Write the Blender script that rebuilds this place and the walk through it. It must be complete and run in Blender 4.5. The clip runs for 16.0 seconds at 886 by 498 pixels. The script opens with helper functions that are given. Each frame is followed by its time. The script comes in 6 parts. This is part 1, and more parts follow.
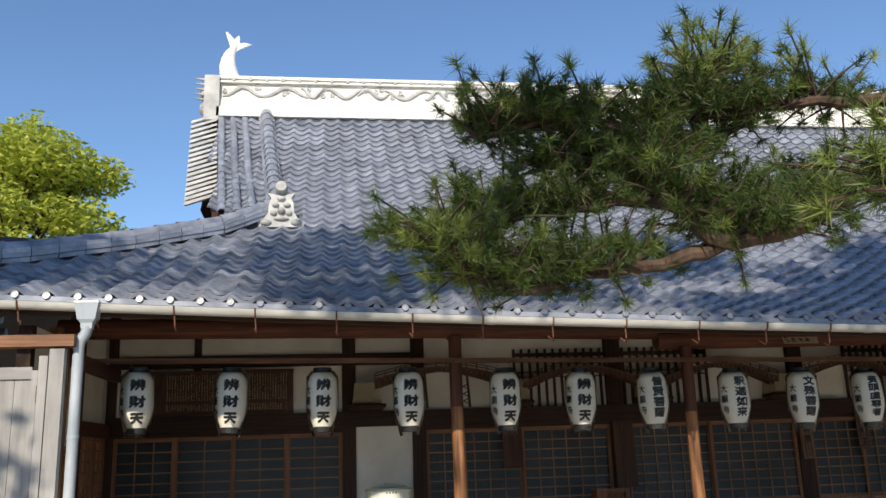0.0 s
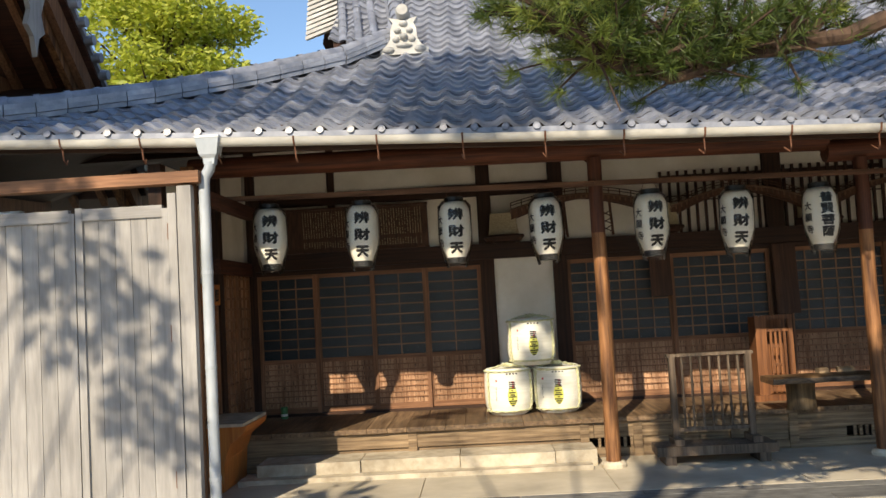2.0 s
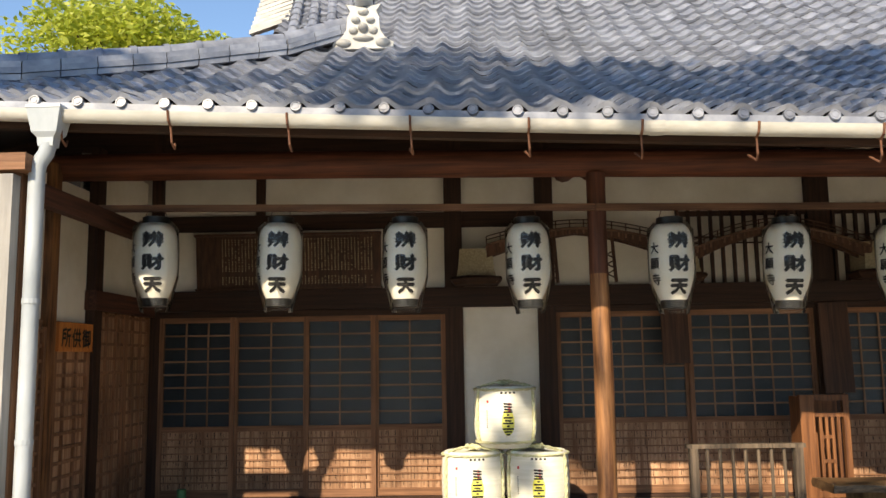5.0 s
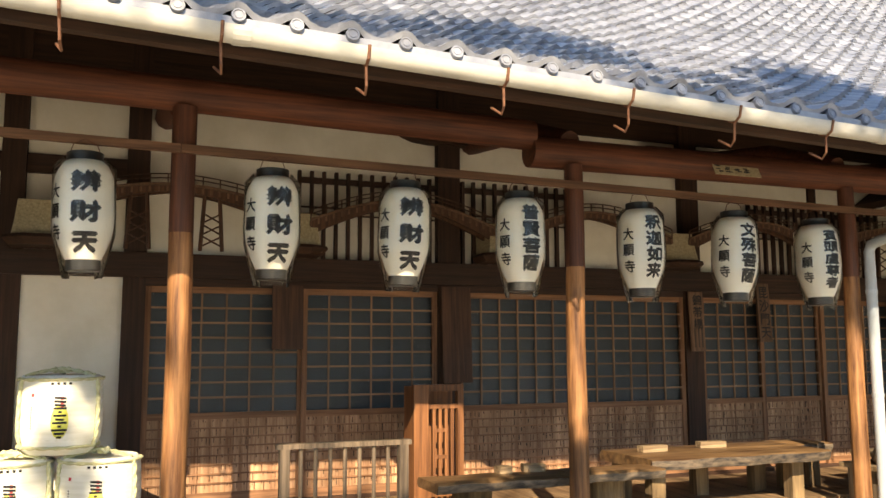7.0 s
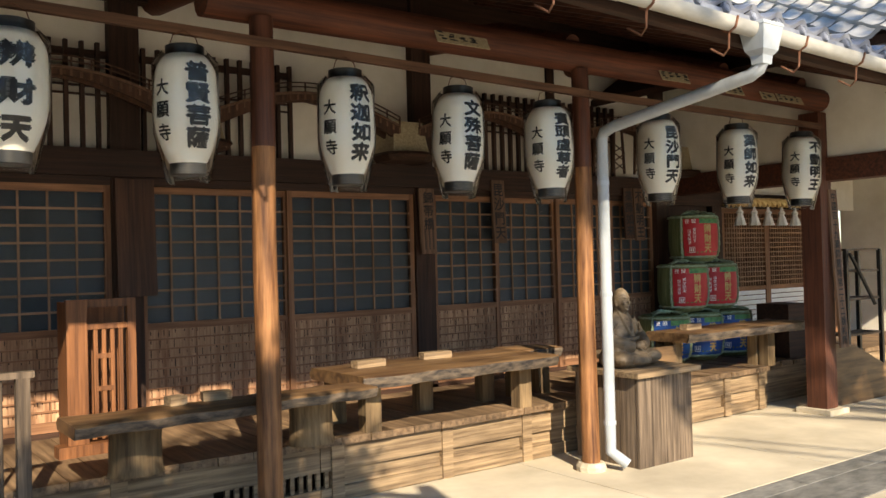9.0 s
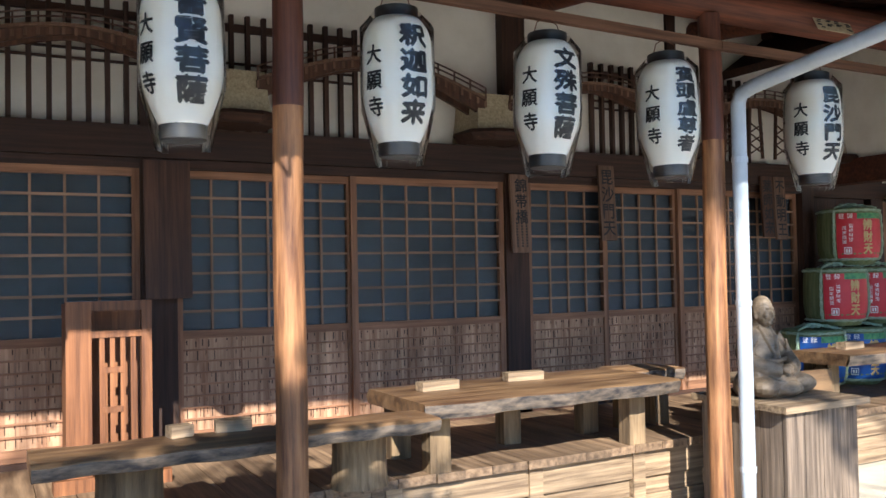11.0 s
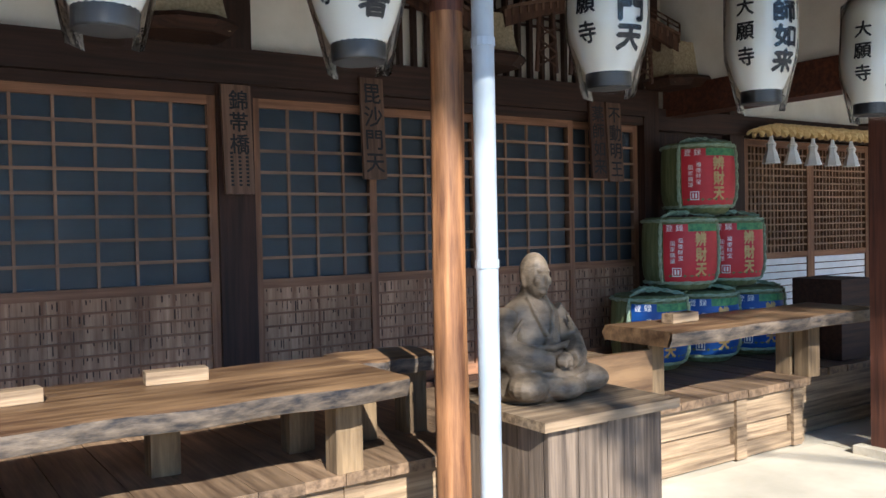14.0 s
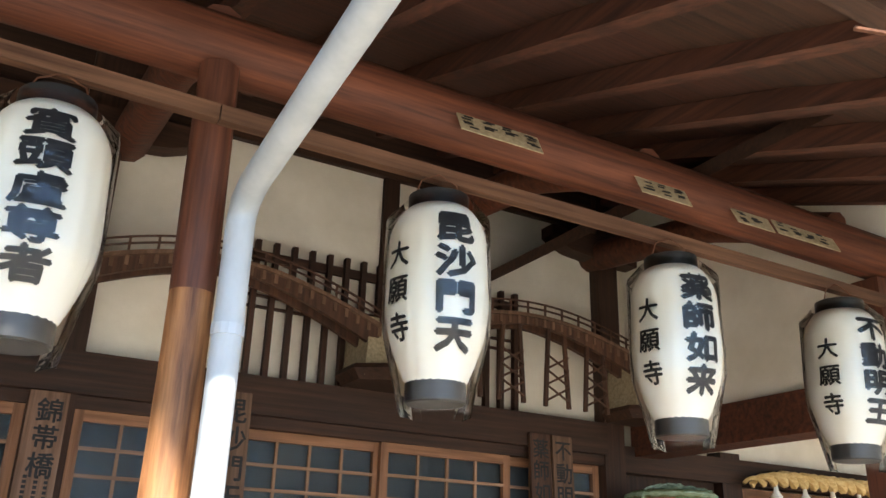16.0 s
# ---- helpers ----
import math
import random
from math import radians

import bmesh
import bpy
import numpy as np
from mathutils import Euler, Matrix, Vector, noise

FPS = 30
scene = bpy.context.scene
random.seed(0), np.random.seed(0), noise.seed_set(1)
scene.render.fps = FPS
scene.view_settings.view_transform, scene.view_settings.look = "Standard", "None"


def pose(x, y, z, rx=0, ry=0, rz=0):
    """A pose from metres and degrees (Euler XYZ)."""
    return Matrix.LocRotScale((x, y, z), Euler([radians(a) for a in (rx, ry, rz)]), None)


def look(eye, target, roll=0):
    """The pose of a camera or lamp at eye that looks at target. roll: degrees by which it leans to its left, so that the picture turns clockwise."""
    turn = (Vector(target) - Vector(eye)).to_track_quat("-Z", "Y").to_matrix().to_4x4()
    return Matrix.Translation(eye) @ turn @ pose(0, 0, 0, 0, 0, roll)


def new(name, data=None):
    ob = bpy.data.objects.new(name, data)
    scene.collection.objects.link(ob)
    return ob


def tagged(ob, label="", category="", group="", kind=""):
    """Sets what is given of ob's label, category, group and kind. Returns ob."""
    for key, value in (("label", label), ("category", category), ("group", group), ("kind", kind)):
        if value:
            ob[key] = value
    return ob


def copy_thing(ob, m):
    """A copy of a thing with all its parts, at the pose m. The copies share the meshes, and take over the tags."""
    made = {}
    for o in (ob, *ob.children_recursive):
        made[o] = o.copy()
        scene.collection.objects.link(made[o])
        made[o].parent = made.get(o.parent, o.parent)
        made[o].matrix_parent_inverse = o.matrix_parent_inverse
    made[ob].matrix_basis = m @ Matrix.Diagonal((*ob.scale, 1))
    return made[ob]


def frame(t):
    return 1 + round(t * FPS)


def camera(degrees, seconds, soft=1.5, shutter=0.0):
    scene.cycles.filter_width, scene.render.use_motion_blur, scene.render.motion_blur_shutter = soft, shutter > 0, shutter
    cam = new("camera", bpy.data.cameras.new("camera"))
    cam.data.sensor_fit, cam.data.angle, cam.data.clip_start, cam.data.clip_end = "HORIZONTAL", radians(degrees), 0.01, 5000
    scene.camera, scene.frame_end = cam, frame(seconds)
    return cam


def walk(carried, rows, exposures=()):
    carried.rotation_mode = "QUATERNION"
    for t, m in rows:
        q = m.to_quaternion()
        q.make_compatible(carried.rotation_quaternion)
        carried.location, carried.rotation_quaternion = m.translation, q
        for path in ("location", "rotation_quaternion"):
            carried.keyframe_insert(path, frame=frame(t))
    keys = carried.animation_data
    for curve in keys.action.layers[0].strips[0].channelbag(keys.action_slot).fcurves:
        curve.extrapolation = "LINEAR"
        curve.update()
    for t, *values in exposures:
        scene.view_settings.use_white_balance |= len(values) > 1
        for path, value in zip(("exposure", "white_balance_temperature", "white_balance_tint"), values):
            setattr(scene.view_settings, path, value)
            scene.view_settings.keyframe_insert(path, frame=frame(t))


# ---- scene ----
cam = camera(55.0, 16.0)
EXPOSURES = [(0.0, 0.15, 6250, 10), (1.0, 0.26, 6950, 10), (2.0, 0.42, 6950, 10), (5.5, 0.75, 7200, 10), (7.0, 1.27, 7950, 10), (8.0, 1.05, 7700, 10), (9.0, 0.95, 7100, 10), (11.5, 1.6, 5400, 10), (12.5, 1.52, 5450, 10), (14.0, 1.25, 5400, 10), (14.5, 1.3, 5500, 10), (15.0, 1.95, 5950, 10), (16.0, 2.3, 6150, 10)]
PATH = [
    (0, (1.051, -0.676, 1.807), (1.318, 1.249, 2.278), -2.0),
    (0.5, (1.091, -0.668, 1.775), (1.092, 1.312, 2.056), -2.4),
    (1, (1.14, -0.608, 1.732), (1.143, 1.383, 1.913), -1.8),
    (1.5, (1.158, -0.395, 1.695), (1.114, 1.602, 1.807), -2.1),
    (2, (1.184, -0.07, 1.712), (1.106, 1.924, 1.834), -3.2),
    (2.5, (1.239, 0.319, 1.714), (1.113, 2.308, 1.875), -2.6),
    (3, (1.231, 0.718, 1.703), (1.054, 2.698, 1.93), -1.0),
    (5.5, (1.53, 2.492, 1.685), (1.588, 4.473, 1.959), -0.8),
    (6, (1.643, 2.787, 1.662), (1.932, 4.743, 1.959), -1.0),
    (6.5, (1.843, 3.039, 1.613), (2.332, 4.962, 1.86), -1.4),
    (7, (2.097, 3.293, 1.62), (2.799, 5.15, 1.856), -0.2),
    (7.5, (2.354, 3.519, 1.592), (3.292, 5.268, 1.843), -0.5),
    (8, (2.642, 3.715, 1.583), (3.721, 5.39, 1.757), -1.1),
    (8.5, (2.851, 3.85, 1.568), (4.01, 5.477, 1.66), -1.1),
    (9, (3.041, 4.079, 1.528), (4.22, 5.694, 1.558), -1.5),
    (11.5, (4.131, 5.183, 1.472), (5.051, 6.958, 1.531), -1.0),
    (12, (4.415, 5.42, 1.48), (5.55, 7.066, 1.548), -2.4),
    (12.5, (4.722, 5.536, 1.465), (5.927, 7.132, 1.411), -1.1),
    (13, (5.012, 5.629, 1.431), (6.233, 7.212, 1.344), -1.1),
    (13.5, (5.356, 5.762, 1.409), (6.564, 7.355, 1.342), -1.4),
    (14, (5.742, 5.852, 1.4), (6.852, 7.516, 1.35), -1.2),
    (14.5, (6.122, 5.972, 1.402), (7.169, 7.675, 1.477), -1.5),
    (15, (6.479, 6.01, 1.45), (7.505, 7.682, 1.837), -1.9),
    (15.5, (6.748, 6.016, 1.501), (7.692, 7.66, 2.14), 0.0),
    (16, (7.012, 6.161, 1.482), (7.927, 7.789, 2.196), 1.7),
]
walk(cam, [(t, look(eye, target, roll)) for t, eye, target, roll in PATH], exposures=EXPOSURES)

# ---- world, sun ----
SUN_DIR = Vector((0.33, 1.0, -0.68)).normalized()
world = bpy.data.worlds.new("sky")
scene.world = world
world.use_nodes = True
wn = world.node_tree.nodes
sky = wn.new("ShaderNodeTexSky")
sky.sky_type, sky.sun_disc = "NISHITA", False
sky.sun_elevation = math.asin(-SUN_DIR.z)
sky.sun_rotation = math.atan2(-SUN_DIR.x, -SUN_DIR.y)
sky.dust_density, sky.ozone_density = 0.05, 4.0
world.node_tree.links.new(sky.outputs[0], wn["Background"].inputs[0])
wn["Background"].inputs[1].default_value = 0.145
sun_data = bpy.data.lights.new("sun", "SUN")
sun_data.energy, sun_data.angle, sun_data.color = 5.0, radians(0.5), (1.0, 0.88, 0.70)
sun = new("sun", sun_data)
sun.matrix_world = look((0, 0, 30), Vector((0, 0, 30)) + SUN_DIR)


# ---- materials ----
def material(name, dark, light, rough=0.7, scale=(6, 6, 6), detail=6.0, bump=0.15, fine=0.0, spots=0.0, metal=0.0, jitter=0.0, spec=0.4, rough2=None, mid=(0.35, 0.68)):
    """A surface whose colour wanders between two tones at two scales, with relief and a per-object shift."""
    m = bpy.data.materials.new(name)
    m.use_nodes = True
    nt = m.node_tree
    n, l = nt.nodes, nt.links
    b = n["Principled BSDF"]
    co = n.new("ShaderNodeTexCoord")
    mp = n.new("ShaderNodeMapping")
    mp.inputs["Scale"].default_value = scale
    l.new(co.outputs["Object"], mp.inputs["Vector"])
    info = n.new("ShaderNodeObjectInfo")
    shift = n.new("ShaderNodeVectorMath")
    shift.operation = "MULTIPLY_ADD"
    l.new(info.outputs["Random"], shift.inputs[0])
    shift.inputs[1].default_value = (37, 17, 53)
    l.new(mp.outputs[0], shift.inputs[2])
    n1 = n.new("ShaderNodeTexNoise")
    n1.inputs["Scale"].default_value, n1.inputs["Detail"].default_value, n1.inputs["Roughness"].default_value = 1.0, detail, 0.62
    l.new(shift.outputs[0], n1.inputs["Vector"])
    ramp = n.new("ShaderNodeValToRGB")
    ramp.color_ramp.elements[0].position, ramp.color_ramp.elements[1].position = mid
    ramp.color_ramp.elements[0].color, ramp.color_ramp.elements[1].color = (*dark, 1), (*light, 1)
    l.new(n1.outputs["Fac"], ramp.inputs[0])
    colour = ramp.outputs[0]
    n2 = n.new("ShaderNodeTexNoise")
    n2.inputs["Scale"].default_value, n2.inputs["Detail"].default_value = 1.7, 3.0
    l.new(co.outputs["Object"], n2.inputs["Vector"])
    mul = n.new("ShaderNodeMapRange")
    mul.inputs["From Min"].default_value, mul.inputs["From Max"].default_value = 0.3, 0.7
    mul.inputs["To Min"].default_value, mul.inputs["To Max"].default_value = 1.0 - spots, 1.0 + spots * 0.5
    l.new(n2.outputs["Fac"], mul.inputs["Value"])
    val = mul.outputs[0]
    if jitter:
        jr = n.new("ShaderNodeMapRange")
        jr.inputs["To Min"].default_value, jr.inputs["To Max"].default_value = 1 - jitter, 1 + jitter
        l.new(info.outputs["Random"], jr.inputs["Value"])
        geo = n.new("ShaderNodeNewGeometry")
        jg = n.new("ShaderNodeMapRange")
        jg.inputs["To Min"].default_value, jg.inputs["To Max"].default_value = 1 - jitter, 1 + jitter
        l.new(geo.outputs["Random Per Island"], jg.inputs["Value"])
        for extra in (jr, jg):
            mm = n.new("ShaderNodeMath")
            mm.operation = "MULTIPLY"
            l.new(val, mm.inputs[0])
            l.new(extra.outputs[0], mm.inputs[1])
            val = mm.outputs[0]
    hsv = n.new("ShaderNodeHueSaturation")
    l.new(colour, hsv.inputs["Color"])
    l.new(val, hsv.inputs["Value"])
    l.new(hsv.outputs[0], b.inputs["Base Color"])
    b.inputs["Roughness"].default_value, b.inputs["Metallic"].default_value = rough, metal
    b.inputs["Specular IOR Level"].default_value = spec
    if rough2 is not None:
        rr = n.new("ShaderNodeMapRange")
        rr.inputs["To Min"].default_value, rr.inputs["To Max"].default_value = rough, rough2
        l.new(n1.outputs["Fac"], rr.inputs["Value"])
        l.new(rr.outputs[0], b.inputs["Roughness"])
    if bump:
        bp = n.new("ShaderNodeBump")
        bp.inputs["Strength"].default_value, bp.inputs["Distance"].default_value = bump, 0.01
        l.new(n1.outputs["Fac"], bp.inputs["Height"])
        last = bp
        if fine:
            n3 = n.new("ShaderNodeTexNoise")
            n3.inputs["Scale"].default_value, n3.inputs["Detail"].default_value = fine, 4.0
            l.new(co.outputs["Object"], n3.inputs["Vector"])
            bq = n.new("ShaderNodeBump")
            bq.inputs["Strength"].default_value, bq.inputs["Distance"].default_value = 0.3, 0.004
            l.new(n3.outputs["Fac"], bq.inputs["Height"])
            l.new(bp.outputs[0], bq.inputs["Normal"])
            last = bq
        l.new(last.outputs[0], b.inputs["Normal"])
    return m


def wood(name, dark, light, axis="z", rough=0.62, bump=0.35, jitter=0.12, spots=0.25, fineness=38):
    s = {"x": (1.6, fineness, fineness), "y": (fineness, 1.6, fineness), "z": (fineness, fineness, 1.6)}[axis]
    return material(name, dark, light, rough, s, 7, bump, 0, spots, 0, jitter, 0.35, min(1.0, rough + 0.2))


M_DARK = wood("dark_stained_timber_upright", (0.022, 0.011, 0.007), (0.065, 0.030, 0.018), "z")
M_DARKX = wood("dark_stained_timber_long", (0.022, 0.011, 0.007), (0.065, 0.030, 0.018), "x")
M_DARKY = wood("dark_stained_timber_across", (0.042, 0.017, 0.011), (0.13, 0.05, 0.03), "y")
M_SOFFIT = wood("red_brown_eave_board", (0.036, 0.015, 0.010), (0.095, 0.038, 0.025), "x")
M_RAIL = wood("faded_brown_rail", (0.075, 0.036, 0.022), (0.20, 0.105, 0.062), "x", 0.6)
M_BAR = wood("pale_glazing_bar", (0.17, 0.092, 0.05), (0.38, 0.22, 0.13), "z", 0.6)
M_BARX = wood("pale_glazing_bar_across", (0.18, 0.10, 0.055), (0.40, 0.235, 0.14), "x", 0.6)
M_RED = wood("red_brown_log", (0.045, 0.015, 0.009), (0.145, 0.048, 0.024), "x", 0.55)
M_REDZ = wood("red_brown_stained_post", (0.05, 0.018, 0.011), (0.13, 0.046, 0.025), "z", 0.5)
M_EDGE = material("dark_live_edge", (0.018, 0.017, 0.020), (0.19, 0.145, 0.105), 0.5, (9, 9, 30), 8, 0.6, 0, 0.3)
M_POST = wood("weathered_cedar_post", (0.075, 0.027, 0.012), (0.40, 0.19, 0.078), "z", 0.5, 0.5, 0.08, 0.5, 22)
M_DOOR = wood("brown_door_timber", (0.16, 0.075, 0.038), (0.34, 0.17, 0.09), "z", 0.6)
M_DOORX = wood("brown_door_rail", (0.16, 0.075, 0.038), (0.34, 0.17, 0.09), "x", 0.6)
M_PANEL = wood("sun_worn_panel_board", (0.24, 0.12, 0.065), (0.58, 0.35, 0.21), "z", 0.75, 0.4, 0.16, 0.4, 26)
M_DECK = wood("worn_deck_plank", (0.10, 0.062, 0.036), (0.31, 0.205, 0.12), "y", 0.5, 0.5, 0.2, 0.45, 26)
M_DECKX = wood("worn_deck_beam", (0.13, 0.085, 0.05), (0.40, 0.285, 0.17), "x", 0.65, 0.4, 0.12, 0.35)
M_SLAB = wood("slab_bench_top", (0.06, 0.032, 0.018), (0.24, 0.145, 0.072), "x", 0.3, 0.3, 0.1, 0.35, 16)
M_STUMP = wood("log_stump_bark", (0.085, 0.055, 0.03), (0.30, 0.205, 0.11), "z", 0.8, 0.7, 0.1, 0.4, 18)
M_GREYW = wood("silver_grey_board", (0.27, 0.26, 0.25), (0.40, 0.385, 0.365), "z", 0.8, 0.25, 0.06, 0.2, 16)
M_GREYX = wood("silver_grey_rail", (0.27, 0.26, 0.25), (0.40, 0.385, 0.365), "x", 0.8, 0.35, 0.08, 0.2, 24)
M_PED = wood("grey_brown_chest_board", (0.07, 0.05, 0.036), (0.23, 0.17, 0.12), "z", 0.75, 0.4, 0.12, 0.3)
M_EMA = wood("orange_cedar_stand", (0.10, 0.038, 0.015), (0.27, 0.11, 0.042), "z", 0.5)
M_ORANGE = wood("orange_lacquer_board", (0.42, 0.13, 0.03), (0.62, 0.24, 0.06), "z", 0.45, 0.2, 0.05, 0.15)
M_PLASTER = material("cream_plaster", (0.70, 0.655, 0.56), (0.84, 0.80, 0.715), 0.9, (2.2, 2.2, 2.2), 8, 0.08, 90, 0.07)
M_GUTTER = material("pale_grey_gutter_paint", (0.40, 0.39, 0.36), (0.58, 0.57, 0.53), 0.42, (3, 8, 8), 6, 0.03, 0, 0.10)
M_PIPE = material("blue_grey_pipe_plastic", (0.33, 0.37, 0.41), (0.46, 0.50, 0.54), 0.4, (5, 5, 2), 5, 0.02, 0, 0.10)
M_TILE = material("silver_grey_roof_tile", (0.165, 0.182, 0.232), (0.33, 0.35, 0.405), 0.28, (5, 5, 5), 8, 0.1, 60, 0.24, 0.0, 0.16, 0.7, 0.5)
M_RIDGE = material("pale_ridge_tile", (0.33, 0.33, 0.32), (0.53, 0.525, 0.505), 0.5, (4, 4, 4), 8, 0.15, 50, 0.2, 0.0, 0.08)
M_WHITE = material("white_lime_ridge", (0.70, 0.68, 0.62), (0.86, 0.84, 0.79), 0.75, (4, 4, 4), 8, 0.15, 40, 0.12)
M_STONE = material("pale_granite_step", (0.40, 0.34, 0.25), (0.62, 0.55, 0.43), 0.85, (7, 7, 7), 9, 0.4, 120, 0.25, 0, 0.06)
M_GROUND = material("sandy_pale_paving", (0.43, 0.375, 0.285), (0.60, 0.535, 0.415), 0.88, (1.3, 1.3, 1.3), 10, 0.25, 70, 0.16)
M_DRAIN = material("dark_drain_stone", (0.10, 0.10, 0.095), (0.21, 0.205, 0.19), 0.75, (6, 12, 6), 8, 0.3, 90, 0.2, 0, 0.15)
M_PAPER = material("lantern_paper", (0.84, 0.80, 0.69), (0.90, 0.87, 0.78), 0.75, (3, 3, 3), 5, 0.03, 0, 0.04)
M_BLACK = material("black_lacquer", (0.012, 0.012, 0.012), (0.03, 0.03, 0.03), 0.35, (8, 8, 8), 4, 0.03)
M_INK = material("brush_ink", (0.010, 0.010, 0.011), (0.022, 0.022, 0.024), 0.7, (20, 20, 20), 4, 0.0)
M_IRON = material("rusty_bracket_iron", (0.09, 0.035, 0.02), (0.22, 0.10, 0.055), 0.75, (20, 20, 20), 6, 0.2, 0, 0.2)
M_BACKING = material("bluish_frosted_backing", (0.046, 0.053, 0.058), (0.072, 0.081, 0.087), 0.8, (2, 2, 2), 4, 0.0)
M_STRAWW = material("white_wrapped_straw_mat", (0.76, 0.75, 0.64), (0.88, 0.87, 0.79), 0.8, (3, 3, 40), 6, 0.12, 0, 0.08)
M_ROPE = material("straw_rope_pale", (0.46, 0.46, 0.26), (0.68, 0.66, 0.44), 0.9, (30, 30, 60), 6, 0.5)
M_GREENMAT = material("green_straw_mat", (0.10, 0.125, 0.045), (0.20, 0.225, 0.10), 0.85, (40, 40, 3), 7, 0.4, 0, 0.2)
M_GREENROPE = material("green_straw_rope", (0.20, 0.27, 0.17), (0.36, 0.43, 0.30), 0.9, (30, 30, 60), 6, 0.5)
M_REDWRAP = material("red_printed_wrap", (0.44, 0.016, 0.026), (0.56, 0.030, 0.040), 0.5, (5, 5, 5), 5, 0.05, 0, 0.08)
M_BLUEWRAP = material("blue_printed_wrap", (0.008, 0.055, 0.24), (0.016, 0.085, 0.33), 0.5, (5, 5, 5), 5, 0.05, 0, 0.08)
M_LEAFBAND = material("green_printed_band", (0.03, 0.14, 0.06), (0.12, 0.30, 0.10), 0.55, (30, 30, 30), 5, 0.0)
M_GOLD = material("gold_print", (0.42, 0.27, 0.09), (0.58, 0.40, 0.16), 0.45, (20, 20, 20), 4, 0.0)
M_WHITEPRINT = material("white_print", (0.74, 0.74, 0.72), (0.84, 0.84, 0.82), 0.6, (10, 10, 10), 3, 0.0)
M_REDPRINT = material("red_print", (0.52, 0.05, 0.06), (0.66, 0.10, 0.10), 0.6, (10, 10, 10), 3, 0.0)
M_YELLOW = material("yellow_print", (0.70, 0.68, 0.10), (0.82, 0.80, 0.22), 0.6, (10, 10, 10), 3, 0.0)
M_STATUE = material("bare_carved_wood", (0.075, 0.055, 0.036), (0.22, 0.165, 0.11), 0.6, (9, 9, 26), 8, 0.6, 60, 0.3)
M_PIER = material("grainy_model_stone", (0.30, 0.245, 0.15), (0.50, 0.42, 0.28), 0.9, (60, 60, 60), 6, 0.6, 0, 0.2)
M_SIGN = wood("dark_sign_board", (0.045, 0.022, 0.014), (0.115, 0.055, 0.032), "z", 0.6, 0.3, 0.15, 0.3)
M_SIGNL = wood("brown_sign_board", (0.10, 0.055, 0.034), (0.21, 0.125, 0.08), "z", 0.65, 0.3, 0.15, 0.3)
M_BARK = material("pine_bark", (0.035, 0.022, 0.016), (0.115, 0.072, 0.05), 0.9, (14, 14, 6), 9, 1.0, 0, 0.3)


def leaf_material(name, a, b, trans=0.45, rough=0.5):
    m = bpy.data.materials.new(name)
    m.use_nodes = True
    n, l = m.node_tree.nodes, m.node_tree.links
    geo = n.new("ShaderNodeNewGeometry")
    ramp = n.new("ShaderNodeValToRGB")
    ramp.color_ramp.elements[0].color, ramp.color_ramp.elements[1].color = (*a, 1), (*b, 1)
    l.new(geo.outputs["Random Per Island"], ramp.inputs[0])
    p = n["Principled BSDF"]
    p.inputs["Roughness"].default_value = rough
    l.new(ramp.outputs[0], p.inputs["Base Color"])
    tr = n.new("ShaderNodeBsdfTranslucent")
    l.new(ramp.outputs[0], tr.inputs[0])
    mix = n.new("ShaderNodeMixShader")
    mix.inputs[0].default_value = trans
    l.new(p.outputs[0], mix.inputs[1])
    l.new(tr.outputs[0], mix.inputs[2])
    l.new(mix.outputs[0], n["Material Output"].inputs[0])
    return m


M_NEEDLE = leaf_material("pine_needles", (0.03, 0.06, 0.014), (0.11, 0.155, 0.03), 0.3)
M_TIP = leaf_material("young_pine_needles", (0.13, 0.20, 0.035), (0.30, 0.34, 0.08), 0.4)
M_LEAF = leaf_material("yellow_green_leaves", (0.29, 0.35, 0.03), (0.58, 0.60, 0.10), 0.5)
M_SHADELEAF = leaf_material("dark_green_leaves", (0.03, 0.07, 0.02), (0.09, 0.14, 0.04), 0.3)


def film_material(name, gloss, tint=(1, 1, 1), rough=0.08):
    m = bpy.data.materials.new(name)
    m.use_nodes = True
    n, l = m.node_tree.nodes, m.node_tree.links
    t = n.new("ShaderNodeBsdfTransparent")
    t.inputs[0].default_value = (*tint, 1)
    g = n.new("ShaderNodeBsdfGlossy")
    g.inputs["Roughness"].default_value = rough
    co = n.new("ShaderNodeTexCoord")
    ns = n.new("ShaderNodeTexNoise")
    ns.inputs["Scale"].default_value, ns.inputs["Detail"].default_value = 14.0, 3.0
    l.new(co.outputs["Object"], ns.inputs["Vector"])
    bp = n.new("ShaderNodeBump")
    bp.inputs["Strength"].default_value, bp.inputs["Distance"].default_value = 0.5, 0.02
    l.new(ns.outputs["Fac"], bp.inputs["Height"])
    l.new(bp.outputs[0], g.inputs["Normal"])
    fr = n.new("ShaderNodeFresnel")
    fr.inputs["IOR"].default_value = gloss
    mix = n.new("ShaderNodeMixShader")
    l.new(fr.outputs[0], mix.inputs[0])
    l.new(t.outputs[0], mix.inputs[1])
    l.new(g.outputs[0], mix.inputs[2])
    l.new(mix.outputs[0], n["Material Output"].inputs[0])
    return m


M_FILM = film_material("clear_plastic_film", 1.42, (0.99, 0.99, 0.985))
M_GLASS = film_material("old_window_glass", 1.32, (0.86, 0.90, 0.92), 0.22)


